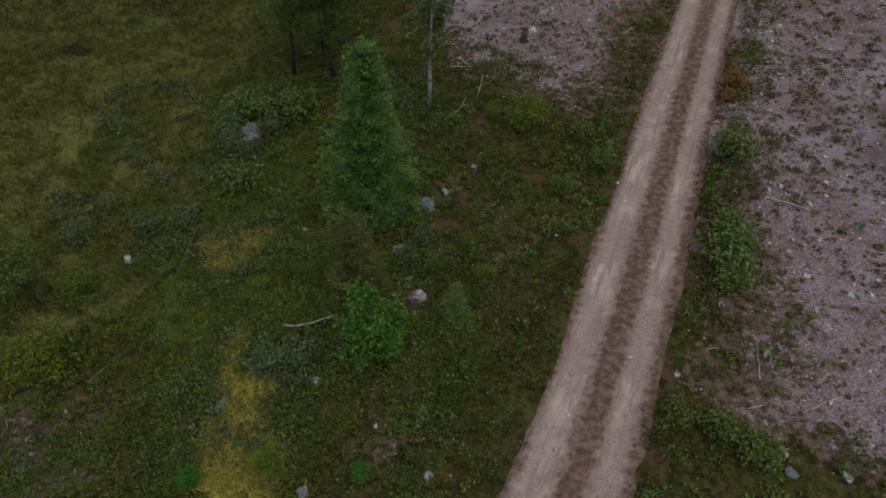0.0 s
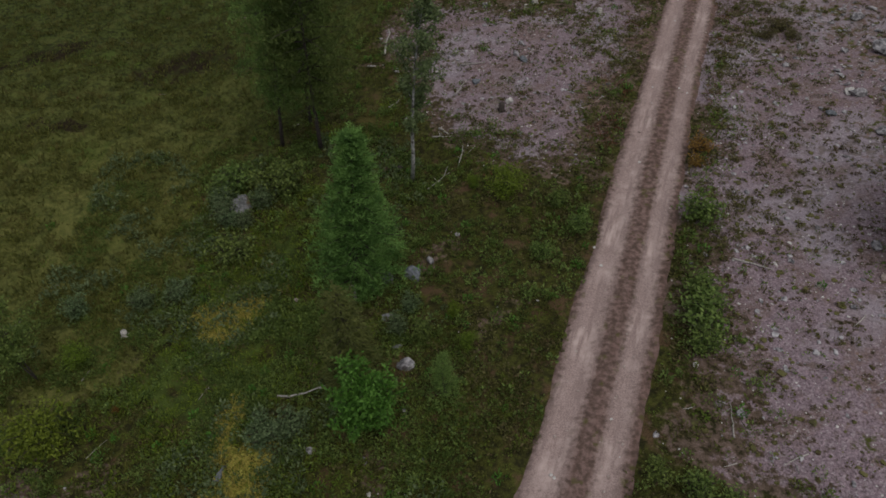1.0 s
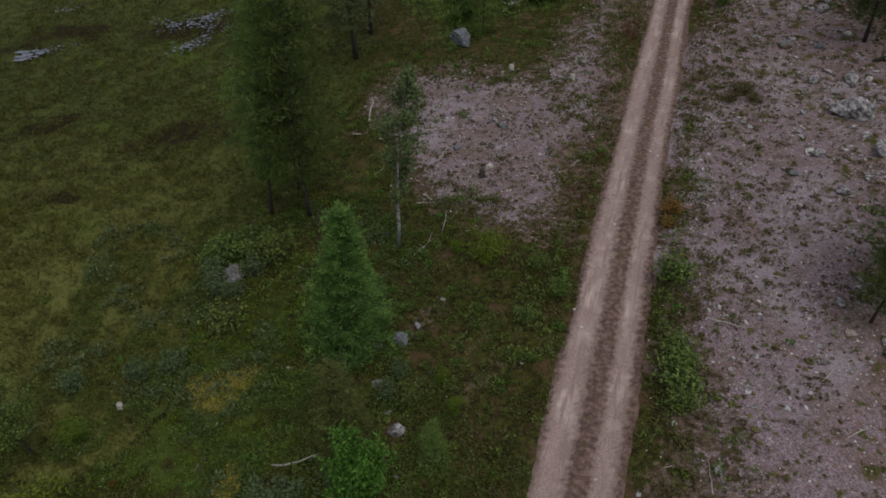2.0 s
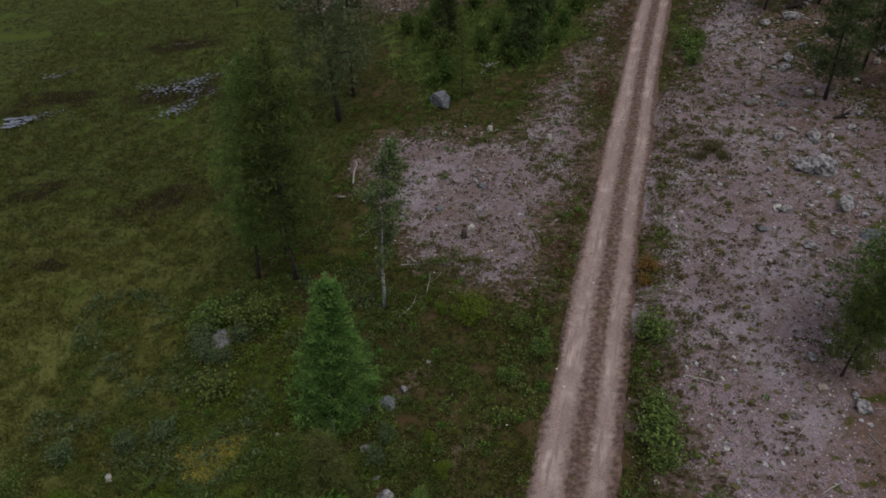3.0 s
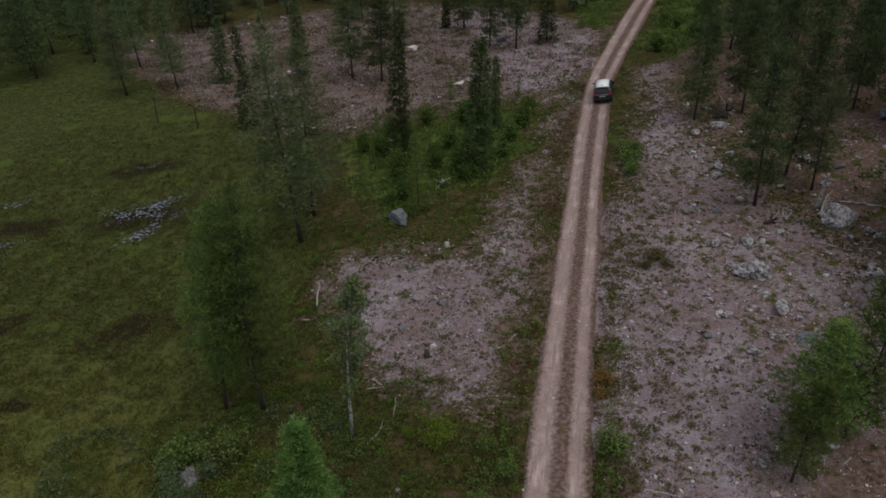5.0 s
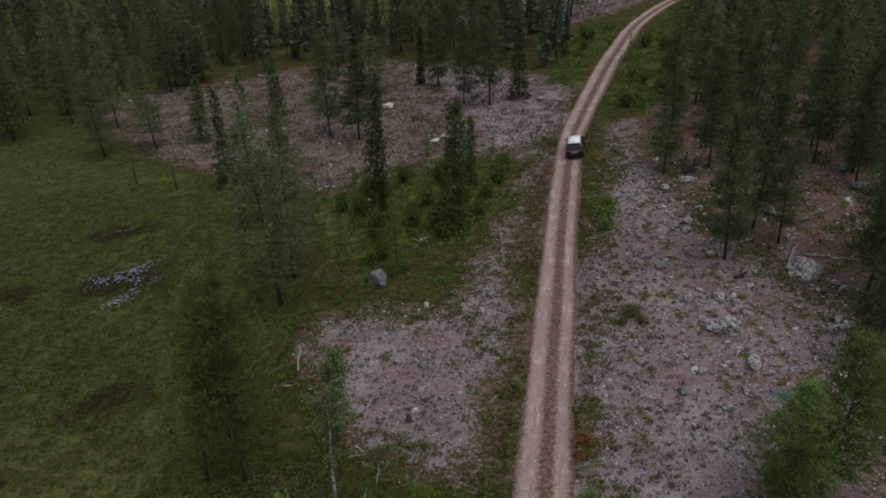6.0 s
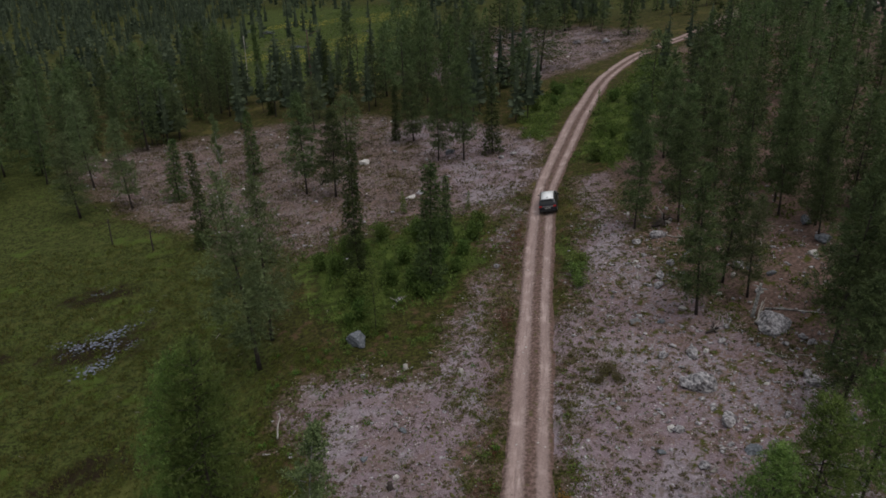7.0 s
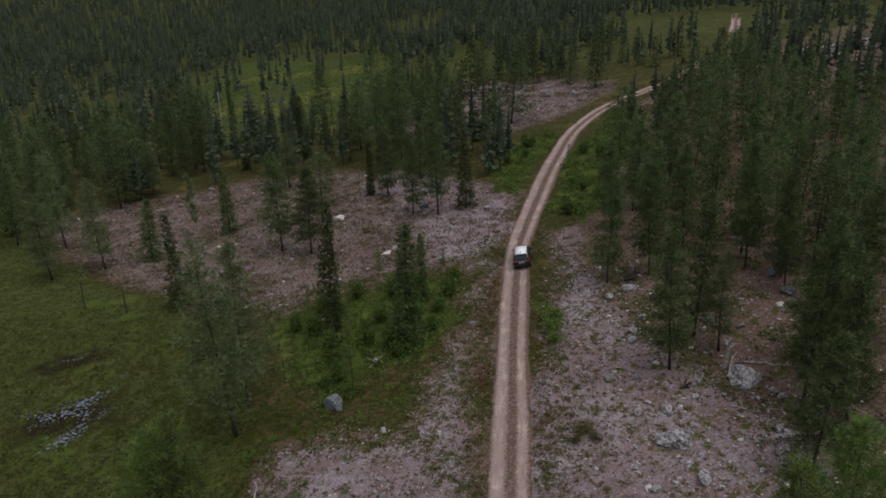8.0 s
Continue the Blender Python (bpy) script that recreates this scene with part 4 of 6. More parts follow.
FAR_MEADOWS = [[(84, 176), (100, 160), (122, 168), (170, 222), (182, 238), (168, 240), (128, 196), (104, 180)], [(60, 160), (88, 150), (90, 136), (76, 130), (50, 168)]]


def far_tree(crown, rng, px, py, pz, h, slim, tiers, ring, droop):
    """A small dense conifer: a tapering core inside tiers of broad drooping sprays."""
    sides = 4
    turn = np.arange(sides) / sides * 6.28 + rng.uniform(0, 6)
    hoop = np.stack([np.cos(turn), np.sin(turn), 0 * turn], 1)
    low = rng.uniform(0.10, 0.24)
    jag = 0.52 * slim * h * rng.uniform(0.7, 1.25, (2, sides, 1))
    core = np.concatenate([hoop * jag[0] + (px, py, pz + low * h), hoop * jag[1] * 0.6 + (px, py, pz + 0.55 * h), [(px, py, pz + 0.97 * h)]])
    crown.add(core, [[i, (i + 1) % sides, sides + (i + 1) % sides, sides + i] for i in range(sides)] + [[sides + i, sides + (i + 1) % sides, 2 * sides] for i in range(sides)])
    n = tiers * ring
    s = np.repeat((np.arange(tiers) + 0.5) / tiers, ring) + rng.uniform(-0.5, 0.5, n) / tiers
    az = np.tile(np.arange(ring) / ring * 6.28, tiers) + np.repeat(rng.uniform(0, 6.28, tiers), ring) + rng.uniform(-0.3, 0.3, n)
    w = h * slim * (0.10 + 0.90 * (1 - s) ** 0.75) * rng.uniform(0.6, 1.2, n)
    at = np.stack([px + 0.15 * w * np.cos(az), py + 0.15 * w * np.sin(az), pz + h * (low + (1 - low) * s)], 1)
    way = np.stack([np.cos(az), np.sin(az), droop + 0.5 * s + rng.normal(size=n) * 0.2], 1)
    crown.leaves(at, way, w, w * rng.uniform(0.55, 0.85, n) * min(1, 5.5 / ring), rng, 0.6)


def far_woods():
    """Distant forest: thousands of small trees out to the hills, thinner over the fen."""
    rng = np.random.default_rng(9)
    crown, wood = Soup(), Soup()
    n0 = 21500
    r = 96 + 1004 * rng.uniform(0, 1, n0) ** 0.8
    a = rng.uniform(-50, 62, n0)
    x, y = r * np.sin(np.radians(a)), r * np.cos(np.radians(a))
    keep = off_road(x, y) > 7
    keep &= (rng.uniform(size=n0) > inside(x, y, FEN, 6.0) * 0.84)
    for outline in (FOREST_EAST, FOREST_NORTH, FOREST_MID, GRAVEL_NORTH, CLEARING, BOULDERS_FAR, BOG, *FAR_MEADOWS):
        keep &= inside(x, y, outline, 1.0) < 0.5
    keep &= (value_noise(x, y, 40, 31) > 0.24) | (r > 420)
    keep &= (rng.uniform(size=n0) < np.where(r < 400, np.where(x > 60, 0.95, np.clip(r / 420, 0.4, 1)), 1))
    x, y, r = x[keep], y[keep], r[keep]
    z = ground_z(x, y, np.full(len(x), 99.0))
    for px, py, pz, d in zip(x, y, z, r):
        h = rng.uniform(7.5, 14.0) * (0.82 if px > 60 and d < 260 else 1) * (1 + 0.3 * (d > 400))
        tiers, ring = (13, 8) if d < 170 else ((9, 6) if d < 260 else ((6, 5) if d < 420 else (3, 4)))
        far_tree(crown, rng, px, py, pz, h, rng.uniform(0.105, 0.165), tiers, ring, rng.uniform(-0.45, 0.15))
        if d < 230:
            wood.tube([(px, py, pz - 0.3), (px, py, pz + h * 0.8)], [0.011 * h, 0.02], 3)
    tagged(new("far_woods", crown.mesh("far_woods", M_FAR)), "distant dark conifer forest crowns with bluish haze in their colour", "forest", kind="stuff")
    tagged(new("far_trunks", wood.mesh("far_trunks", M_BARK)), "distant thin conifer trunks", "forest", kind="stuff")


far_woods()


# ---- low growth, stones and litter on the ground ----
def clumps(name, label, category, material, count, box, chance, radius, tall, leaves, leaf, seed, up=0.6, room=1.7):
    """Countless small plants over the plan box, where chance(x, y, zones) is high."""
    rng = np.random.default_rng(seed)
    x, y = scatter(rng, *box, count)
    z6 = zones(x, y)
    d = off_road(x, y)
    keep = (rng.uniform(size=count) < chance(x, y, z6)) & (d > room * (0.85 + 0.3 * value_noise(x, y, 0.8, 51)))
    x, y, d = x[keep], y[keep], d[keep]
    n = len(x)
    r = np.repeat(rng.uniform(*radius, n), leaves)
    t = np.repeat(rng.uniform(*tall, n), leaves)
    a, q = rng.uniform(0, 6.28, n * leaves), np.sqrt(rng.uniform(0, 1, n * leaves))
    px, py = np.repeat(x, leaves) + r * q * np.cos(a), np.repeat(y, leaves) + r * q * np.sin(a)
    pz = np.repeat(ground_z(x, y, d), leaves) + t * rng.uniform(0, 1, n * leaves) * (1 - 0.6 * q * q)
    soup = Soup()
    big = np.repeat(rng.uniform(0.75, 1.3, n), leaves)
    soup.leaves(np.stack([px, py, pz], 1), np.stack([np.cos(a), np.sin(a), np.full(n * leaves, up)], 1) + rng.normal(size=(n * leaves, 3)) * 0.45, leaf[0] * big * rng.uniform(0.7, 1.3, n * leaves), leaf[1] * big, rng, 0.5)
    return tagged(new(name, soup.mesh(name, material)), label, category, kind="stuff")


def patchy(x, y, size, seed, lo=0.4, hi=0.6):
    return np.clip((value_noise(x, y, size, seed) - lo) / (hi - lo), 0, 1)


def heathy(x, y, z):
    g, b, li, lu, pe, st = z
    return np.clip(1 - g - b - 0.7 * li - st, 0, 1)


WEST_BOX, NEAR_BOX, EAST_BOX, ALL_BOX = (-32, 0, 5, 80), (-18, 16, 5, 48), (5, 36, 4, 60), (-20, 34, 5, 70)
clumps("heath_shrubs", "dark mossy dwarf shrubs covering the heath", "undergrowth", M_DWARF, 40000, NEAR_BOX, lambda x, y, z: heathy(x, y, z) * (0.12 + 0.8 * patchy(x, y, 1.7, 61, 0.44, 0.56)), (0.10, 0.26), (0.06, 0.24), 12, (0.085, 0.042), 1)
clumps("bilberry_shrubs", "fresh green bilberry and birch seedlings in heath", "undergrowth", M_FRESH, 7000, NEAR_BOX, lambda x, y, z: heathy(x, y, z) * patchy(x, y, 1.6, 62, 0.42, 0.62) * 0.5, (0.12, 0.30), (0.25, 0.6), 44, (0.11, 0.055), 2, 1.0)
clumps("bright_seedlings", "scattered bright green leafy seedlings", "undergrowth", M_BRIGHT, 5000, NEAR_BOX, lambda x, y, z: heathy(x, y, z) * 0.08 + 0.006, (0.10, 0.24), (0.2, 0.5), 34, (0.10, 0.055), 3, 1.0)
clumps("grey_willow_scrub", "low grey-green willow scrub on the wet heath", "undergrowth", M_WILLOW, 8000, (-16, 3, 7, 30), lambda x, y, z: np.clip(1 - z[0], 0, 1) * patchy(x, y, 1.8, 63, 0.58, 0.75) * np.clip((1 - x) / 4, 0, 1) * 0.55, (0.12, 0.30), (0.15, 0.5), 18, (0.14, 0.07), 4, 0.9)
clumps("wet_heath_herbs", "thick fresh green herbs and birch shoots over the wet heath", "undergrowth", M_FRESH, 15000, (-19, 0, 6, 28), lambda x, y, z: np.clip(1 - z[0] - z[5], 0, 1) * patchy(x, y, 1.4, 103, 0.46, 0.56) * np.clip((26 - y + 0.35 * x) / 6, 0, 1) * 0.75, (0.10, 0.26), (0.10, 0.40), 20, (0.10, 0.045), 38, 1.0)
clumps("yellow_moss_grass", "yellow-green mossy grass tufts", "undergrowth", M_YELLOW, 40000, (-18, 0, 6, 32), lambda x, y, z: np.clip(z[5] * 0.15 + z[3] * 0.15 + 0.45 * heathy(x, y, z) * patchy(x, y, 1.1, 64, 0.45, 0.7) * np.clip((-x) / 5, 0, 1), 0, 1), (0.08, 0.2), (0.05, 0.2), 6, (0.16, 0.035), 5, 1.4)
clumps("leafy_heath", "mixed fresh green leaves over the wet heath", "undergrowth", M_GLADE, 19000, (-16, 4, 6, 30), lambda x, y, z: np.clip(1 - z[0] - z[5] - 0.5 * z[1], 0, 1) * patchy(x, y, 1.3, 76, 0.5, 0.62) * np.clip((6 - x) / 8, 0.15, 1) * 0.7, (0.12, 0.28), (0.12, 0.42), 24, (0.085, 0.045), 26, 0.9)
clumps("verge_russet", "red-brown heather along the track's edge", "undergrowth", M_RUSSET, 18000, (8, 24, 26, 62), lambda x, y, z: np.exp(-((off_road(x, y) - 2.3) / 0.8) ** 2) * patchy(x, y, 2.6, 78, 0.3, 0.6) * np.where((x - 9.8) * 22 > (y - 24) * 10, 0.3, 1.0), (0.08, 0.22), (0.04, 0.16), 8, (0.11, 0.045), 28)
clumps("straw_grass", "pale yellow moss and grass patches", "undergrowth", M_STRAW, 30000, (-10, 0, 6, 22), lambda x, y, z: z[5], (0.06, 0.18), (0.03, 0.12), 6, (0.14, 0.03), 25, 1.2)
clumps("russet_dwarf_shrubs", "rust-red dwarf shrub patches", "undergrowth", M_RUSSET, 12000, ALL_BOX, lambda x, y, z: 0.5 * patchy(x, y, 1.6, 65, 0.78, 0.9) * (heathy(x, y, z) + 0.25 * z[1]) + 0.5 * spot(x, y, 12.6, 25.2, 0.7, 1.4, -20) + 0.4 * spot(x, y, 15.2, 42.5, 0.8, 2.5, -22) + 0.3 * spot(x, y, -7.7, 10.6, 0.8, 0.6), (0.08, 0.2), (0.05, 0.2), 7, (0.12, 0.05), 6)
clumps("bog_sedge", "olive and straw-coloured sedge covering the bog", "sedge", M_SEDGE, 50000, WEST_BOX, lambda x, y, z: z[1] * (1 - 0.8 * z[4]) * (0.3 + 0.7 * patchy(x, y, 0.9, 66)) * np.clip(1.25 - y / 90, 0.2, 1), (0.08, 0.26), (0.03, 0.15), 5, (0.24, 0.040), 7, 1.5)
clumps("straw_sedge", "straw-coloured sedge patches over the wet bog", "sedge", M_PALESEDGE, 42000, (-32, -6, 5, 46), lambda x, y, z: np.clip(z[1] + 0.3, 0, 1) * patchy(x, y, 1.5, 86, 0.45, 0.75) * np.clip((46 - y) / 22, 0, 1) * 0.6, (0.08, 0.24), (0.03, 0.14), 6, (0.20, 0.035), 29, 1.2)
clumps("bog_heather", "dark bog heather hummocks among sedge", "undergrowth", M_DWARF, 22000, WEST_BOX, lambda x, y, z: z[1] * (0.55 * patchy(x, y, 1.1, 67, 0.55, 0.8) + 0.6 * z[4] + 0.4 * np.clip((x + 14) / 6, 0, 1) * patchy(x, y, 2.0, 60, 0.4, 0.7)), (0.10, 0.3), (0.05, 0.2), 7, (0.13, 0.05), 8)
clumps("heath_hollows", "dark crowberry hollows between the heath shrubs", "undergrowth", M_MAT, 9000, (-16, 10, 6, 32), lambda x, y, z: heathy(x, y, z) * patchy(x, y, 0.9, 90, 0.5, 0.7), (0.12, 0.32), (0.03, 0.16), 14, (0.10, 0.06), 31, 0.8)
clumps("gravel_tufts", "small dark crowberry and heather tufts on gravel", "undergrowth", M_TUFT, 16000, ALL_BOX, lambda x, y, z: np.clip(1.3 * z[0], 0, 1) * (0.14 + 0.40 * patchy(x, y, 2.0, 68, 0.5, 0.8)), (0.05, 0.17), (0.05, 0.15), 16, (0.075, 0.050), 9, 0.9)
clumps("gravel_mats", "round olive-green crowberry mats on gravel", "undergrowth", M_MAT, 10000, ALL_BOX, lambda x, y, z: np.clip(1.6 * z[0], 0, 1) * (0.10 + 0.22 * patchy(x, y, 3.4, 87, 0.35, 0.75)), (0.07, 0.24), (0.06, 0.18), 38, (0.075, 0.055), 30, 0.8)
clumps("strip_mats", "olive and brown moss cushions beside the track", "undergrowth", M_MAT, 14000, (8, 34, 18, 66), lambda x, y, z: np.clip((z[0] - 0.2) * 2, 0, 1) * np.exp(-((off_road(x, y) - 3.6) / 2.8) ** 2) * (0.15 + 0.6 * patchy(x, y, 1.5, 95, 0.4, 0.7)), (0.10, 0.30), (0.05, 0.16), 30, (0.085, 0.055), 35, 0.8)
clumps("edge_heather", "brown and green heather creeping over the gravel's edge", "undergrowth", M_DWARF, 34000, ALL_BOX, lambda x, y, z: np.clip(4 * z[0] * (1 - z[0]), 0, 1) * (0.15 + 0.85 * patchy(x, y, 1.4, 92, 0.42, 0.6)), (0.10, 0.30), (0.05, 0.2), 9, (0.12, 0.06), 32, 0.8)
clumps("gravel_seedlings", "green seedlings dotted over the gravel", "undergrowth", M_FRESH, 9000, ALL_BOX, lambda x, y, z: z[0] * 0.5 * patchy(x, y, 3.0, 69, 0.5, 0.8), (0.07, 0.2), (0.06, 0.2), 10, (0.09, 0.05), 10, 0.9)
clumps("glade_scrub", "lush green willowherb and birch scrub", "undergrowth", M_GLADE, 24000, (0, 72, 44, 115), lambda x, y, z: z[3] * 0.8 * (0.25 + 0.75 * patchy(x, y, 2.2, 88, 0.4, 0.6)), (0.15, 0.45), (0.3, 1.4), 14, (0.26, 0.12), 11, 1.2)
clumps("verge_shrubs", "green seedlings and heather along the track's edge", "undergrowth", M_FRESH, 6000, (0, 34, 5, 70), lambda x, y, z: np.exp(-((off_road(x, y) - 2.4) / 0.9) ** 2) * (0.05 + 0.95 * patchy(x, y, 2.2, 70, 0.5, 0.68)) * np.clip((40 - y) / 22, 0.15, 0.7), (0.12, 0.3), (0.2, 0.55), 18, (0.14, 0.07), 12, 0.9)
clumps("verge_heather", "brown heather along the track's edge", "undergrowth", M_TUFT, 22000, (0, 34, 5, 70), lambda x, y, z: np.exp(-((off_road(x, y) - 2.2) / 0.9) ** 2) * (0.2 + 0.8 * patchy(x, y, 1.6, 89, 0.35, 0.6)), (0.08, 0.25), (0.05, 0.2), 9, (0.13, 0.055), 13, 0.7, 1.5)
clumps("forest_undergrowth", "bilberry patches on the brown forest floor", "undergrowth", M_DWARF, 18000, (28, 84, 12, 112), lambda x, y, z: z[2] * patchy(x, y, 3.2, 71, 0.38, 0.6) * np.clip((x - 26) / 14, 0.2, 1), (0.12, 0.4), (0.1, 0.3), 8, (0.22, 0.1), 14)
clumps("clearing_heather", "heather and slash tussocks on the clear-cut", "undergrowth", M_TUFT, 22000, (-34, 80, 64, 186), lambda x, y, z: np.maximum(inside(x, y, GRAVEL_NORTH, 4.0), inside(x, y, CLEARING, 4.0)) * (0.15 + 0.8 * patchy(x, y, 2.4, 72, 0.4, 0.7)), (0.15, 0.42), (0.05, 0.25), 8, (0.24, 0.10), 15)
clumps("clearing_moss", "olive moss and crowberry cushions on the clear-cut", "undergrowth", M_MAT, 22000, (-34, 80, 64, 186), lambda x, y, z: np.maximum(inside(x, y, GRAVEL_NORTH, 4.0), inside(x, y, CLEARING, 4.0)) * patchy(x, y, 3.2, 97, 0.42, 0.66), (0.2, 0.6), (0.06, 0.25), 14, (0.20, 0.10), 36)
clumps("fen_moss", "yellow and rust moss over the distant fen", "sedge", M_STRAW, 9000, (-20, 60, 138, 330), lambda x, y, z: inside(x, y, FEN, 14.0) * patchy(x, y, 16, 98, 0.5, 0.68), (0.3, 1.1), (0.03, 0.15), 5, (0.45, 0.12), 37, 0.7)
clumps("slash_tussocks", "grey-brown logging slash and dead heather", "undergrowth", M_SLASH, 30000, (-34, 80, 64, 186), lambda x, y, z: np.maximum(inside(x, y, GRAVEL_NORTH, 4.0), inside(x, y, CLEARING, 4.0)) * (0.1 + 0.7 * patchy(x, y, 1.6, 77, 0.4, 0.7)), (0.15, 0.5), (0.08, 0.40), 7, (0.30, 0.11), 27, 0.6)
clumps("fen_grass", "bright green sedge on the distant fen", "sedge", M_GLADE, 7000, (-20, 60, 150, 330), lambda x, y, z: inside(x, y, FEN, 8.0) * 0.8, (0.3, 1.0), (0.05, 0.25), 5, (0.5, 0.12), 16, 1.0)
clumps("mane_grass", "sparse dry grass and moss on the track's middle ridge", "grass", M_MAT, 9000, (0, 32, 5, 72), lambda x, y, z: np.exp(-((off_road(x, y) - 0.05) / 0.24) ** 2) * patchy(x, y, 1.1, 73, 0.45, 0.75), (0.04, 0.12), (0.01, 0.05), 8, (0.07, 0.03), 17, 0.9, 0.0)


def pebbles(name, label, material, count, box, chance, low, high, seed, room=0.0):
    rng = np.random.default_rng(seed)
    x, y = scatter(rng, *box, count)
    keep = (rng.uniform(size=count) < chance(x, y, zones(x, y))) & (off_road(x, y) >= room)
    x, y = x[keep], y[keep]
    d = off_road(x, y)
    z = np.where(d < 1.3, bare_z(x, y) - 0.05, ground_z(x, y, d))
    base = np.array([(1, 0, 0), (0, 1, 0), (-1, 0, 0), (0, -1, 0), (0.15, 0.1, 0.62), (0.7, 0.7, 0.42), (-0.7, 0.7, 0.42), (-0.7, -0.7, 0.42), (0.7, -0.7, 0.42)], float)
    faces = [(0, 5, 8), (0, 1, 5), (1, 2, 6), (1, 6, 5), (2, 7, 6), (2, 3, 7), (3, 8, 7), (3, 0, 8), (4, 8, 5), (4, 5, 6), (4, 6, 7), (4, 7, 8)]
    soup = Soup()
    n = len(x)
    s = low * (high / low) ** (rng.uniform(0, 1, n) ** 1.7)
    a = rng.uniform(0, 6.28, n)
    v = base[None] * (s[:, None, None] / 2) * rng.uniform(0.6, 1.25, (n, 9, 3)) * rng.uniform(0.6, 1.2, (n, 1, 3))
    c, si = np.cos(a)[:, None], np.sin(a)[:, None]
    v = np.stack([v[..., 0] * c - v[..., 1] * si, v[..., 0] * si + v[..., 1] * c, v[..., 2]], -1) + np.stack([x, y, z], 1)[:, None]
    f = (np.array(faces)[None] + 9 * np.arange(n)[:, None, None]).reshape(-1, 3)
    tagged(new(name, mesh_of(name, v.reshape(-1, 3), f, material)), label, "stones", kind="stuff")


pebbles("moss_cushions", "domed olive moss cushions dotted over the gravel", M_MAT, 30000, ALL_BOX, lambda x, y, z: np.clip(1.5 * z[0], 0, 1) * (0.08 + 0.30 * patchy(x, y, 2.6, 101, 0.4, 0.7) + 0.40 * np.exp(-((off_road(x, y) - 3.6) / 2.4) ** 2)), 0.08, 0.32, 11, 1.6)
pebbles("heather_cushions", "domed brown heather and crowberry cushions on the gravel", M_TUFT, 28000, ALL_BOX, lambda x, y, z: np.clip(1.5 * z[0], 0, 1) * (0.08 + 0.32 * patchy(x, y, 2.2, 102, 0.4, 0.7)), 0.06, 0.26, 12, 1.6)
pebbles("gravel_stones", "small grey stones strewn over the gravel", M_STONE, 16000, ALL_BOX, lambda x, y, z: z[0] * (0.2 + 0.6 * patchy(x, y, 2.4, 81)), 0.05, 0.30, 1, 1.6)
pebbles("pale_stones", "small pale stones on the gravel", M_WHITE, 4200, ALL_BOX, lambda x, y, z: z[0] * 0.25, 0.05, 0.20, 2, 1.6)
pebbles("pale_grit", "tiny pale stones speckling the gravel", M_WHITE, 30000, (-2, 34, 5, 50), lambda x, y, z: z[0] * (0.12 + 0.45 * patchy(x, y, 1.8, 96)), 0.03, 0.10, 9, 1.6)
pebbles("track_stones", "stones bedded in the sandy track", M_RED, 12000, (2, 32, 5, 72), lambda x, y, z: np.where(off_road(x, y) < 1.5, 0.35 + 0.5 * patchy(x, y, 3, 82, 0.55, 0.8), 0), 0.03, 0.16, 3)
pebbles("track_pebbles", "pale stones showing in the wheel ruts", M_WHITE, 1700, (2, 32, 5, 72), lambda x, y, z: np.where(off_road(x, y) < 1.4, 0.5, 0), 0.06, 0.2, 8)
pebbles("clearing_stones", "stones and slash over the distant clear-cut", M_STONE, 9000, (-34, 80, 64, 190), lambda x, y, z: 0.5 * np.maximum(inside(x, y, GRAVEL_NORTH, 4.0), inside(x, y, CLEARING, 4.0)), 0.12, 0.7, 4, 1.8)
pebbles("clearing_rubble", "pale broken stones and stumps on the clear-cut", M_WHITE, 2600, (-34, 80, 64, 190), lambda x, y, z: 0.35 * np.maximum(inside(x, y, GRAVEL_NORTH, 4.0), inside(x, y, CLEARING, 4.0)) * patchy(x, y, 6, 84, 0.45, 0.7), 0.15, 0.9, 7, 1.8)
pebbles("scree", "field of pale grey boulders on the far slope", M_STONE, 900, (104, 136, 112, 132), lambda x, y, z: z[0], 0.4, 1.8, 5)
pebbles("slope_cobbles", "pale lichen-covered cobbles strewn below the forest", M_STONE, 900, (22, 42, 24, 60), lambda x, y, z: 0.15 + 0.75 * patchy(x, y, 3.4, 99, 0.5, 0.75), 0.18, 0.55, 10, 2.8)
pebbles("slope_stones", "grey stones along the forest's edge", M_STONE, 4200, (18, 46, 18, 62), lambda x, y, z: 0.10 + 0.5 * patchy(x, y, 3.0, 83), 0.08, 0.42, 6, 2.5)


def twigs(name, label, count, box, chance, low, high, seed):
    rng = np.random.default_rng(seed)
    x, y = scatter(rng, *box, count)
    keep = (rng.uniform(size=count) < chance(x, y, zones(x, y))) & (off_road(x, y) > 1.8)
    soup = Soup()
    for px, py in zip(x[keep], y[keep]):
        ln, a = rng.uniform(low, high), rng.uniform(0, 6.28)
        q = np.linspace(-0.5, 0.5, 3)
        tx, ty = px + ln * q * math.cos(a), py + ln * q * math.sin(a) + rng.normal(size=3) * 0.04 * ln
        soup.tube(np.stack([tx, ty, ground_z(tx, ty) + 0.03], 1), [0.016 + 0.008 * ln, 0.014 + 0.006 * ln, 0.008], 3)
    tagged(new(name, soup.mesh(name, M_DEAD)), label, "twigs", kind="stuff")


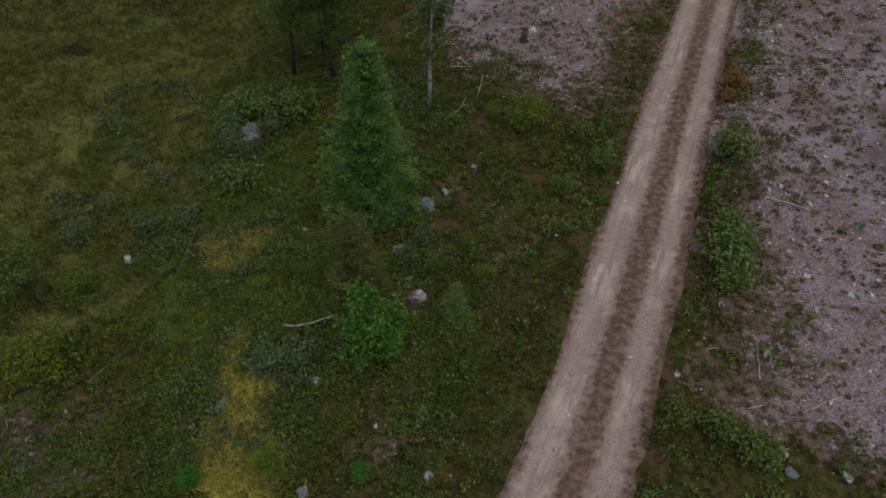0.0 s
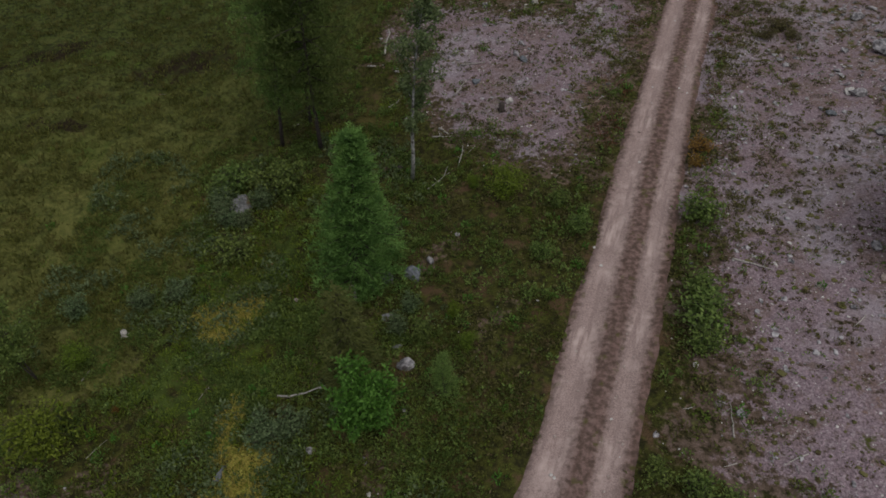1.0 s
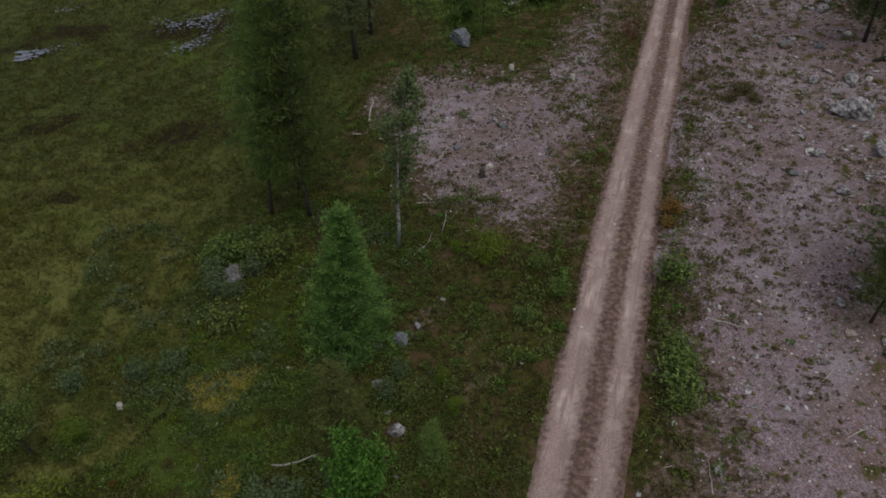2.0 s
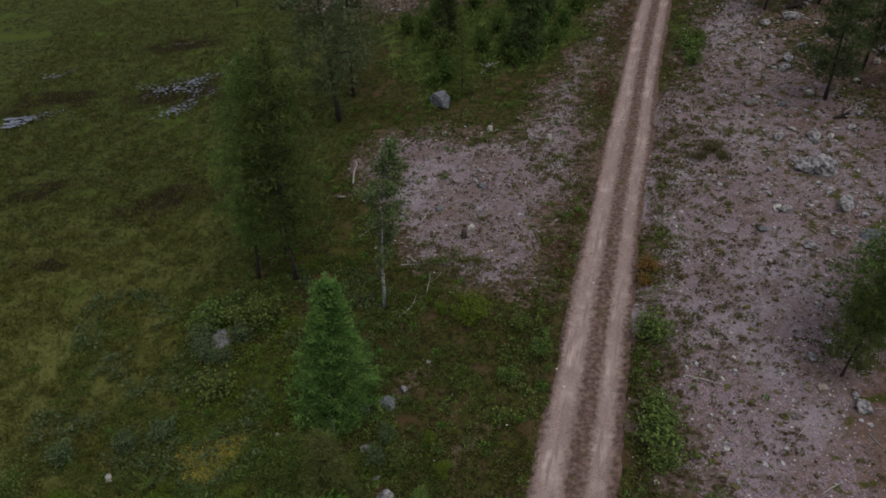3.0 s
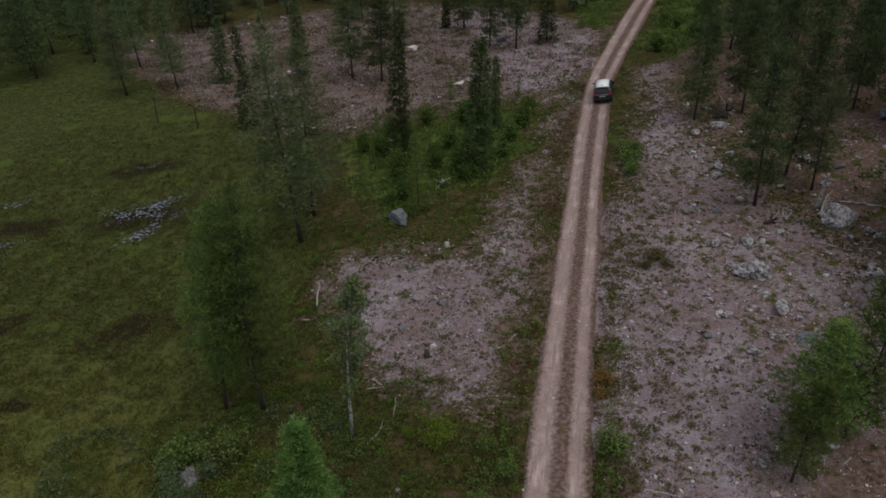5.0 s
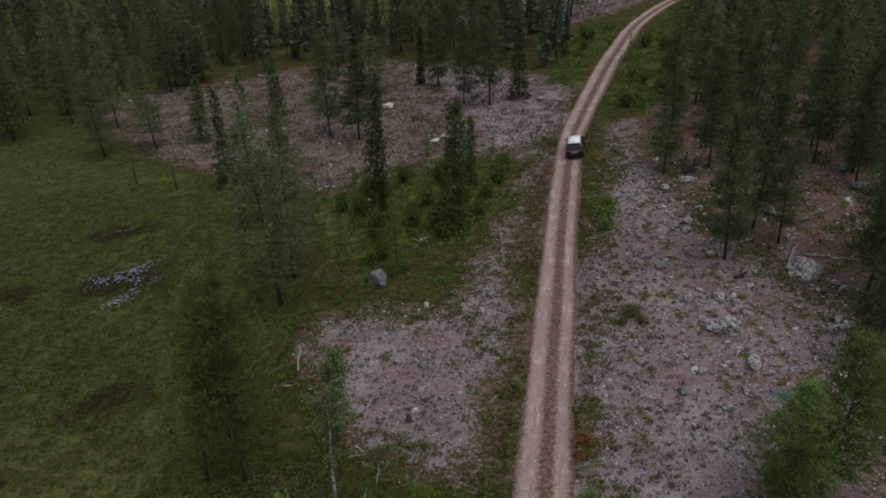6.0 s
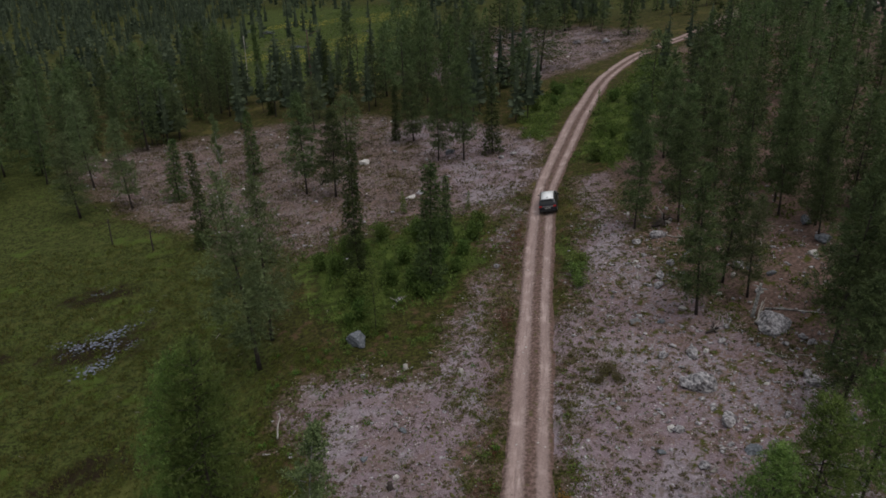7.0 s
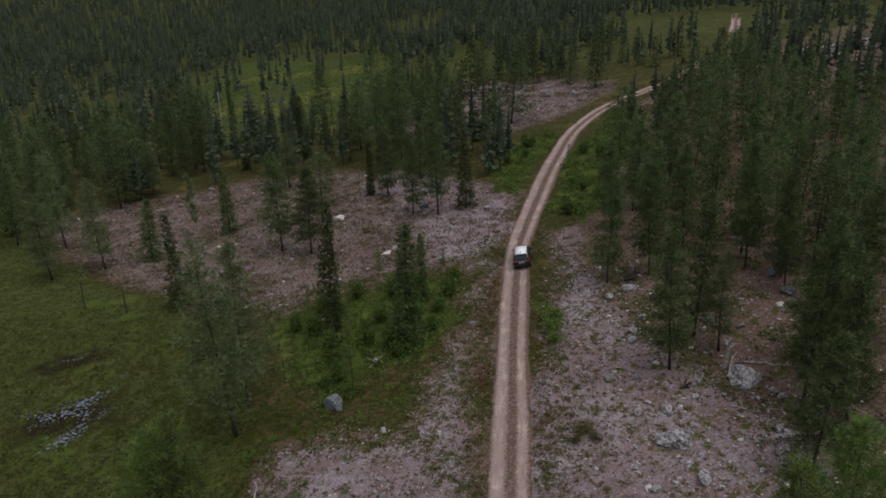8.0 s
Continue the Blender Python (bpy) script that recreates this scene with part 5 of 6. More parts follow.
twigs("dead_twigs", "bleached dead twigs scattered on the gravel", 700, ALL_BOX, lambda x, y, z: 0.8 * z[0] + 0.08, 0.2, 0.9, 1)
twigs("slash_twigs", "bleached logging slash at the forest's edge", 420, (20, 48, 20, 60), lambda x, y, z: 0.5 * patchy(x, y, 4, 91, 0.4, 0.7), 0.3, 1.6, 2)
twigs("clearing_slash", "grey logging slash on the clear-cut", 500, (-30, 36, 66, 125), lambda x, y, z: 0.6 * inside(x, y, GRAVEL_NORTH, 4.0), 0.4, 1.8, 3)


# ---- boulders ----
def boulder(x, y, w, material=None, seed=0, tall=0.62, label="grey lichen-spotted boulder on gravel", deep=0.25, name="boulder"):
    """An angular ice-worn stone, sunk into the ground."""
    rng = np.random.default_rng(int(abs(x * 131 + y * 517)) + seed)
    bm = bmesh.new()
    bmesh.ops.create_icosphere(bm, subdivisions=4 if w > 0.9 else (3 if w > 0.45 else 2), radius=1.0)
    cuts = [(unit(rng.normal(size=3)), rng.uniform(0.42, 0.85)) for _ in range(13)]
    stretch = np.array([1, rng.uniform(0.6, 0.9), tall * rng.uniform(0.85, 1.15)])
    for v in bm.verts:
        p = np.array(v.co)
        for d, o in cuts:
            over = p @ d - o
            if over > 0:
                p = p - d * over
        p = p * (1 + 0.16 * noise.noise(Vector(p * 2.1) + Vector((x, y, 0))) + 0.10 * noise.noise(Vector(p * 5.0) + Vector((y, x, 0))))
        v.co = Vector(p * stretch * w / 2 * 1.15)
    me = bpy.data.meshes.new("boulder")
    bm.to_mesh(me)
    bm.free()
    me.materials.append(material or M_STONE)
    ob = tagged(new(name, me), label, "boulder", "boulders")
    ob.matrix_world = pose(x, y, height(x, y) + w * tall / 2 * (1 - 2 * deep) * 0.8, rng.uniform(-8, 8), rng.uniform(-8, 8), rng.uniform(0, 360))
    return ob


boulder(32.6, 51.5, 1.45)
boulder(30.4, 51.2, 0.9)
boulder(30.9, 46.2, 1.0)
boulder(29.1, 44.8, 1.0)
boulder(28.4, 43.6, 1.15)
boulder(24.2, 39.6, 0.9, M_MOSSY, label="mossy greenish stone among tufts on gravel")
boulder(25.7, 34.4, 1.25)
boulder(26.5, 34.2, 0.6, M_WHITE, label="pale stone lying against a grey boulder")
boulder(24.1, 31.3, 1.95, tall=0.6, label="large pale grey boulder on gravel")
boulder(23.8, 27.6, 1.2)
boulder(31.8, 34.7, 2.5, tall=0.5, label="largest grey boulder with reddish stains beside dead wood")
boulder(32.6, 32.6, 0.9)
boulder(30.0, 28.4, 1.05)
boulder(30.3, 29.3, 0.8)
boulder(43.2, 46.0, 1.5, M_BLUE, label="blue-grey boulder on brown forest floor")
boulder(42.1, 42.4, 1.6, M_BLUE, label="blue-grey boulder on brown forest floor")
boulder(40.2, 41.3, 0.85, M_WHITE, label="pale stone on brown forest floor")
boulder(20.9, 28.2, 0.75)
boulder(23.9, 35.1, 0.8)
boulder(34.7, 42.9, 1.2)
boulder(18.2, 53.7, 0.7, label="grey stone beside the track")
boulder(29.2, 26.5, 0.65)
boulder(29.8, 48.8, 0.6)
boulder(4.5, 46.4, 2.0, M_BLUE, tall=0.85, deep=0.15, label="rounded blue-grey boulder at the glade's edge")
boulder(8.7, 51.6, 1.0)
boulder(4.3, 41.6, 0.7)
boulder(5.4, 61.9, 0.75)
boulder(5.5, 35.3, 0.45)
boulder(14.7, 75.4, 1.3, M_WHITE, tall=0.4, label="flat pale rock outcrop on the clear-cut")
boulder(16.0, 76.6, 1.4, M_STONE, tall=0.4, label="flat pale rock outcrop on the clear-cut")
boulder(11.4, 92.0, 1.6, M_WHITE, tall=0.7, label="white boulder on the clear-cut")
boulder(22.9, 89.0, 1.8, M_BLUE)
boulder(27.9, 82.2, 1.1)
boulder(29.5, 82.2, 1.0)
boulder(67.1, 134.0, 2.2, label="large pale boulder by the far track")
boulder(62.9, 139.0, 2.0)
boulder(20.7, 25.1, 0.75)
boulder(24.0, 27.7, 0.6)
boulder(23.7, 25.1, 1.05, M_BLUE)
boulder(17.7, 15.5, 1.0)
boulder(17.2, 18.3, 0.5)
boulder(16.9, 16.7, 0.45, M_RED, label="small reddish stone on gravel")
boulder(17.8, 16.1, 0.4)
boulder(-8.3, 25.0, 1.45, M_MOSSY, tall=0.6, deep=0.2, label="big grey boulder with a brown mossy top among willows")
boulder(-1.4, 19.1, 0.9, M_MOSSY, label="mossy grey stone in the heath")
boulder(-0.25, 19.2, 0.85, M_BLUE, label="blue-grey stone in the heath")
boulder(0.4, 19.8, 0.4, M_STONE, tall=1.2, deep=0.1, label="small upright grey stone in the heath")
boulder(-0.6, 14.8, 0.7, M_STONE, tall=0.9, label="pale grey stone beside a leafy bush")
boulder(-0.9, 15.7, 0.4, M_MOSSY, label="mossy grey stone in the heath")
boulder(-6.7, 11.4, 0.55, M_BLUE, label="blue-grey stone in yellow moss")
boulder(-3.7, 8.2, 0.55, M_BLUE, label="blue-grey stone in the heath")
boulder(-0.1, 8.5, 0.42, label="small grey stone in the heath")
boulder(4.7, 30.6, 0.45, M_WHITE, tall=0.9, label="small white stone on gravel")
boulder(3.1, 33.0, 0.55, M_BLUE, label="blue-grey stone on gravel")
boulder(5.8, 34.5, 0.5, M_BLUE, label="blue-grey stone on gravel")
boulder(5.9, 36.4, 0.4)
boulder(-5.0, 18.7, 0.3, M_RED, label="small reddish stone in the heath")
boulder(9.6, 8.1, 0.42, M_BLUE, label="blue-grey stone at the gravel's edge")
boulder(10.9, 7.9, 0.45)
boulder(9.05, 20.3, 0.3, M_WHITE, label="pale stone bedded in the track", deep=0.4)
boulder(-0.6, 12.9, 0.3)
boulder(-1.7, 10.1, 0.2, M_WHITE, label="small white stone in the heath")
boulder(-1.3, 17.2, 0.5, M_MOSSY, label="mossy grey stone in the heath")
boulder(-5.6, 20.0, 0.28, M_WHITE, label="small pale stone in moss")
boulder(12.2, 20.7, 0.35)
boulder(0.0, 11.1, 0.25)
boulder(-3.7, 11.9, 0.34)
boulder(9.2, 13.7, 0.2, M_WHITE, label="small white stone in the heath")


rng_stone = np.random.default_rng(31)
laid = 0
while laid < 62:
    sx, sy = rng_stone.uniform(19, 42), rng_stone.uniform(18, 58)
    if 0.46 * sy + 3.5 < sx < 0.30 * sy + 24 and rng_stone.uniform() < 0.25 + 0.75 * float(value_noise(sx, sy, 4.0, 85)):
        boulder(sx, sy, float(0.28 + 0.5 * rng_stone.uniform() ** 2), (M_STONE, M_STONE, M_WHITE, M_BLUE)[laid % 4], label=("grey stone at the forest's edge", "grey stone at the forest's edge", "pale stone at the forest's edge", "blue-grey stone at the forest's edge")[laid % 4])
        laid += 1


# ---- dead wood ----
def dead_branch(ax, ay, bx, by, r=0.04, lift=0.06, rise=0.0, fork=True, label="bleached dead branch lying in the heath", name="dead_branch", mat=None):
    """A bleached branch from one place to another, with a broken fork."""
    rng = np.random.default_rng(int(abs(ax * 97 + ay * 31)))
    q = np.linspace(0, 1, 6)
    x, y = ax + (bx - ax) * q, ay + (by - ay) * q
    ln = math.hypot(bx - ax, by - ay)
    wob = rng.normal(size=(6, 2)) * 0.025 * ln
    x, y = x + wob[:, 0], y + wob[:, 1]
    p = np.stack([x, y, ground_z(x, y) + lift + rise * q], 1)
    root = tagged(new(name), label, "branch")
    root.matrix_world = Matrix.Translation(p[0])
    p = p - p[0]
    s = Soup()
    s.tube(p, [r * (1 - 0.6 * k) for k in q], 6)
    part("stem", s.mesh("stem", mat or M_DEAD, True), root)
    if fork:
        for k in (2, 4):
            s = Soup()
            d = rng.normal(size=3) * 0.22 * ln
            d[2] = abs(d[2]) * 0.5
            s.tube(np.stack([p[k], p[k] + d * 0.6, p[k] + d]), [r * 0.5, r * 0.35, r * 0.15], 5)
            part("twig", s.mesh("twig", mat or M_DEAD, True), root)


dead_branch(0.39, 24.3, 1.41, 25.3)
dead_branch(1.8, 25.6, 2.1, 26.6, 0.025, rise=0.5)
dead_branch(-5.1, 14.05, -3.4, 14.1, 0.045, 0.1, 0.25)
dead_branch(1.0, 28.9, 1.45, 28.3, 0.06, fork=False, label="short bleached log in the heath")
dead_branch(0.7, 28.2, 1.6, 28.1, 0.04)
dead_branch(-1.55, 31.3, -1.0, 31.8, 0.05)
dead_branch(11.8, 18.3, 13.1, 17.6, 0.04, label="long bleached stick lying on gravel")
dead_branch(-1.95, 37.4, -1.75, 39.4, 0.07, 0.1, 0.5, False, "white bleached snag leaning at the bog's edge")
dead_branch(-2.85, 36.0, -2.4, 35.7, 0.07, 0.1, 0.1, False)
dead_branch(2.4, 35.0, 3.75, 34.8, 0.035)
dead_branch(1.9, 31.7, 2.6, 32.6, 0.04, 0.1, 0.3)
dead_branch(32.5, 36.8, 35.7, 34.0, 0.09, label="fallen bleached birch log at the forest's edge", mat=M_BIRCHBARK)
dead_branch(29.4, 32.8, 30.6, 31.4, 0.06)
dead_branch(31.0, 35.4, 32.3, 36.6, 0.07, 0.2, 0.6)
dead_branch(33.2, 31.7, 33.9, 29.9, 0.05)
dead_branch(27.4, 45.2, 28.2, 46.9, 0.05)
dead_branch(9.6, 11.0, 9.9, 12.2, 0.025, label="thin bleached stick on gravel")
dead_branch(8.0, 50.7, 9.8, 52.4, 0.09, label="bleached fallen log by the glade")
dead_branch(-15.5, 119.0, -12.5, 118.0, 0.15, label="bleached fallen log on the clear-cut")
dead_branch(33.0, 51.0, 34.2, 49.6, 0.06)


def snag(x, y, h, r, label, mat, lean=4, name="snag"):
    rng = np.random.default_rng(int(abs(x * 13 + y * 7)))
    s = Soup()
    s.tube(trunk_path(h, rng, 0.015, 7) - np.array([0, 0, 0.1]), [r * (1 - 0.35 * k / 6) for k in range(7)], 8)
    root = tagged(new(name), label, "snag")
    root.matrix_world = pose(x, y, height(x, y), lean, lean * 0.6, 0)
    part("trunk", s.mesh("trunk", mat, True), root)
    for _ in range(3):
        s = Soup()
        z, a = h * rng.uniform(0.5, 0.95), rng.uniform(0, 6.28)
        d = np.array([math.cos(a), math.sin(a), 0.4]) * 0.22 * h
        s.tube(np.stack([(0, 0, z), d * 0.5 + (0, 0, z), d + (0, 0, z - 0.05)]), [r * 0.4, r * 0.3, r * 0.1], 5)
        part("broken_branch", s.mesh("broken_branch", mat, True), root)


snag(31.5, 36.4, 2.7, 0.16, "broken white birch stub beside the largest boulder", M_BIRCHBARK)
snag(-14.6, 76.8, 2.6, 0.10, "dead pine stub standing in the bog", M_BARK)
snag(-19.5, 80.5, 3.4, 0.08, "thin dead pine standing in the bog", M_BARK)
snag(-5.0, 170.0, 12.0, 0.12, "tall grey dead trunk standing in the fen", M_DEAD, 2)
snag(20.2, 165.0, 8.6, 0.11, "thin dead trunk standing in the fen", M_BARK, 2)
snag(14.0, 150.0, 7.4, 0.10, "thin dead trunk standing in the fen", M_BARK, 2)
snag(8.3, 146.1, 13.0, 0.16, "tall reddish dead pine trunk at the fen's edge", M_ROT, 2)
snag(-2.6, 18.2, 1.0, 0.06, "short grey dead stub in the heath", M_DEAD)


def stump(x, y, r, h, label, mat, name="tree_stump"):
    """A cut stump with root flares."""
    root = tagged(new(name), label, "stump")
    root.matrix_world = pose(x, y, height(x, y))
    s = Soup()
    s.tube([(0, 0, -0.1), (0, 0, 0.08), (0, 0, h)], [r * 1.5, r * 1.1, r], 10)
    part("bole", s.mesh("bole", mat, True), root)
    for k in range(4):
        a = k * 1.6 + x
        s = Soup()
        s.tube([(0.6 * r * math.cos(a), 0.6 * r * math.sin(a), 0.12), (1.4 * r * math.cos(a), 1.4 * r * math.sin(a), 0.0), (2.0 * r * math.cos(a), 2.0 * r * math.sin(a), -0.12)], [r * 0.4, r * 0.3, r * 0.12], 5)
        part("root", s.mesh("root", mat, True), root)


stump(-11.8, 17.8, 0.12, 0.3, "pale weathered stump on the bog's edge", M_DEAD)
stump(-0.9, 26.0, 0.12, 0.18, "dark rotten stump in the heath", M_BARK)
stump(4.2, 30.0, 0.15, 0.4, "dark rotten stump at the gravel's edge", M_BARK)
stump(-1.6, 26.2, 0.13, 0.12, "reddish rotten stump in the heath", M_ROT)
stump(10.9, 39.4, 0.15, 0.3, "grey weathered stump on gravel", M_DEAD)
stump(7.3, 41.3, 0.16, 0.35, "grey weathered stump on gravel", M_DEAD)


def root_plate(x, y, w, label, mat):
    """An upturned root clump with spread, broken roots."""
    rng = np.random.default_rng(int(x * 10))
    root = tagged(new("uprooted_stump"), label, "stump")
    root.matrix_world = pose(x, y, height(x, y))
    s = Soup()
    s.tube([(-0.28 * w, 0, 0.05), (0, 0, 0.10 * w), (0.16 * w, 0.02, 0.17 * w)], [0.05 * w, 0.09 * w, 0.12 * w], 9)
    part("bole", s.mesh("bole", mat, True), root)
    hub = np.array((0.15 * w, 0.02, 0.17 * w))
    for k in range(16):
        d = unit(rng.normal(size=3) + np.array([0.5, 0, 0.35])) * w * rng.uniform(0.25, 0.62)
        mid, end = hub + d * 0.5 + rng.normal(size=3) * 0.06 * w, hub + d + rng.normal(size=3) * 0.05 * w
        s = Soup()
        s.tube(np.stack([hub, np.maximum(mid, (-9, -9, 0.0)), np.maximum(end, (-9, -9, -0.03))]), [0.040 * w, 0.026 * w, 0.008 * w], 5)
        part("root", s.mesh("root", M_DEAD if k % 4 == 3 else mat, True), root)


root_plate(27.9, 35.9, 1.3, "dark upturned stump with tangled roots on gravel", M_BARK)
root_plate(33.6, 53.0, 2.6, "dark upturned root plate under the first pines", M_BARK)
root_plate(20.9, 24.6, 0.8, "small bleached root tangle beside a stone", M_DEAD)

# ---- bushes that stand out ----
rng_glade = np.random.default_rng(77)
for k in range(170):
    gx, gy = rng_glade.uniform(1, 52), rng_glade.uniform(48, 108)
    lush = zones(np.array([gx]), np.array([gy]))[3][0]
    if lush > 0.7 and off_road(gx, gy)[0] > 2.6:
        plant("glade_bush", gx, gy, rng_glade.uniform(0.9, 2.2), k, rng_glade.uniform(0.8, 1.3), label="leafy green bush on the grassy verge")
for gx, gy in ((5.4, 54.6), (8.8, 54.9), (10.6, 58.8), (13.3, 56.6), (16.1, 57.6), (17.8, 60.2), (12.9, 63.2), (19.0, 62.6), (7.4, 62.6), (4.4, 59.4), (15.2, 63.8), (9.4, 65.0), (2.8, 61.0), (14.6, 54.6)):
    plant("glade_bush", gx, gy, 1.4 + 0.16 * (gx % 7), int(gx), 1.0)
for kind, x, y, h, which, wide in (("willow", -5.3, 12.4, 1.1, 0, 1.2), ("willow", -4.4, 12.7, 1.0, 1, 1.1), ("willow", -14.0, 19.0, 1.0, 2, 1.0), ("willow", -11.4, 19.2, 1.0, 0, 1.0), ("willow", -10.0, 19.7, 0.9, 1, 1.2), ("willow", -8.9, 24.4, 1.0, 2, 1.2),
                                    ("willow", -7.3, 24.8, 1.1, 0, 1.0), ("willow", -8.7, 23.9, 0.9, 1, 1.0), ("willow", -7.9, 23.7, 0.8, 2, 1.1), ("willow", -9.3, 25.2, 1.2, 0, 1.1), ("green_bush", -7.0, 25.9, 1.4, 1, 1.2), ("green_bush", -8.9, 26.4, 1.5, 2, 1.1), ("willow", -0.4, 17.4, 0.9, 1, 0.8), ("willow", -0.9, 16.4, 1.0, 2, 0.8), ("green_bush", -8.0, 21.6, 1.2, 0, 1.3), ("green_bush", -9.5, 26.0, 1.1, 1, 1.3), ("green_bush", -6.2, 25.8, 1.5, 2, 1.0),
                                    ("yellow_bush", -13.2, 16.5, 1.1, 0, 1.0), ("yellow_bush", 1.6, 15.3, 0.8, 1, 0.8), ("yellow_bush", 1.2, 16.9, 0.8, 0, 0.7), ("yellow_bush", 2.4, 24.1, 0.7, 1, 0.8), ("yellow_bush", -4.8, 9.0, 0.9, 0, 1.1),
                                    ("green_bush", 11.3, 20.8, 1.1, 0, 1.3), ("green_bush", 9.8, 15.6, 1.2, 1, 1.4), ("green_bush", 10.2, 16.8, 1.0, 2, 1.2), ("green_bush", 9.6, 14.3, 0.9, 0, 1.2), ("green_bush", 6.9, 9.8, 0.7, 1, 1.2), ("green_bush", 8.0, 9.3, 0.8, 2, 1.2), ("green_bush", 8.8, 8.6, 0.8, 0, 1.3),
                                    ("green_bush", 4.8, 19.5, 0.8, 1, 1.0), ("green_bush", 6.5, 20.7, 0.9, 2, 1.0), ("green_bush", 5.9, 22.4, 0.8, 0, 1.0), ("leafy_bush", -2.0, 8.5, 0.9, 1, 0.9), ("leafy_bush", -7.1, 8.7, 0.9, 0, 1.0), ("green_bush", 0.0, 16.0, 0.8, 2, 0.9),
                                    ("heather_bush", 19.9, 35.3, 0.5, 0, 1.2), ("heather_bush", 18.9, 34.4, 0.4, 0, 1.1), ("heather_bush", 20.2, 34.2, 0.35, 0, 1.1), ("green_bush", 24.4, 50.6, 1.3, 1, 1.4), ("green_bush", 23.6, 48.6, 1.2, 0, 1.3), ("green_bush", 23.0, 46.8, 1.0, 2, 1.2), ("russet_bush", 12.7, 25.3, 0.5, 0, 1.4), ("russet_bush", 12.2, 24.2, 0.4, 0, 1.2), ("russet_bush", -11.1, 14.3, 0.3, 0, 0.5)):
    plant(kind, x, y, h, which, wide)


# ---- the car on the track ----
M_PAINT, _n, _l, _p = nodes_of("dark_blue_paint")
_p.inputs["Base Color"].default_value, _p.inputs["Roughness"].default_value, _p.inputs["Coat Weight"].default_value = (0.008, 0.011, 0.020, 1), 0.4, 0.3
M_GLASS, _n, _l, _p = nodes_of("tinted_glass")
_p.inputs["Base Color"].default_value, _p.inputs["Roughness"].default_value, _p.inputs["Specular IOR Level"].default_value = (0.012, 0.014, 0.016, 1), 0.06, 0.6
M_ROOF = surface("silver_roof", (0.84, 0.87, 0.91), (0.90, 0.92, 0.95), 0.45, 6, 1, 0.0, spec=0.5)
M_TRIM = surface("black_trim", (0.018, 0.018, 0.018), (0.035, 0.035, 0.035), 0.7, 30, 2, 0.2, 0.002)
M_LAMP = surface("red_lamp", (0.35, 0.015, 0.015), (0.45, 0.03, 0.03), 0.2, 20, 2, 0.0, spec=0.5)
M_PLATE = surface("pale_plate", (0.65, 0.65, 0.65), (0.75, 0.75, 0.75), 0.5, 20, 2, 0.0)
M_DUSTY = surface("dusty_paint", (0.018, 0.020, 0.026), (0.04, 0.038, 0.040), 0.6, 8, 2, 0.1, 0.002)
M_RIM = surface("alloy", (0.35, 0.35, 0.36), (0.5, 0.5, 0.51), 0.35, 20, 2, 0.0, metal=0.8)


def loft(name, rows, material):
    """A closed shell through mirrored cross sections: rows of (y, [(half width, z), ...])."""
    rings = []
    for y, half in rows:
        ring = [(w, y, z) for w, z in half] + [(-w, y, z) for w, z in reversed(half) if w > 1e-6]
        rings.append(ring)
    n = len(rings[0])
    v = np.array(rings).reshape(-1, 3)
    f = [[k * n + i, k * n + (i + 1) % n, (k + 1) * n + (i + 1) % n, (k + 1) * n + i] for k in range(len(rings) - 1) for i in range(n)]
    f += [list(reversed(range(n))), [(len(rings) - 1) * n + i for i in range(n)]]
    return mesh_of(name, v, f, material, True)


def slab(name, corners, thick, material):
    """A thin curved panel from four corners, pushed out along its normal."""
    c = np.array(corners, float)
    nrm = unit(np.cross(c[1] - c[0], c[3] - c[0]))
    return mesh_of(name, np.vstack([c, c + nrm * thick]), [[3, 2, 1, 0], [4, 5, 6, 7], [0, 1, 5, 4], [1, 2, 6, 5], [2, 3, 7, 6], [3, 0, 4, 7]], material)


def block(name, x, y, z, sx, sy, sz, material, bevel=0.02):
    bm = bmesh.new()
    bmesh.ops.create_cube(bm, size=1.0)
    for v in bm.verts:
        v.co = Vector((x + v.co.x * sx, y + v.co.y * sy, z + v.co.z * sz))
    bmesh.ops.bevel(bm, geom=bm.edges[:], offset=bevel, segments=2, affect="EDGES")
    me = bpy.data.meshes.new(name)
    bm.to_mesh(me)
    bm.free()
    me.materials.append(material)
    return me


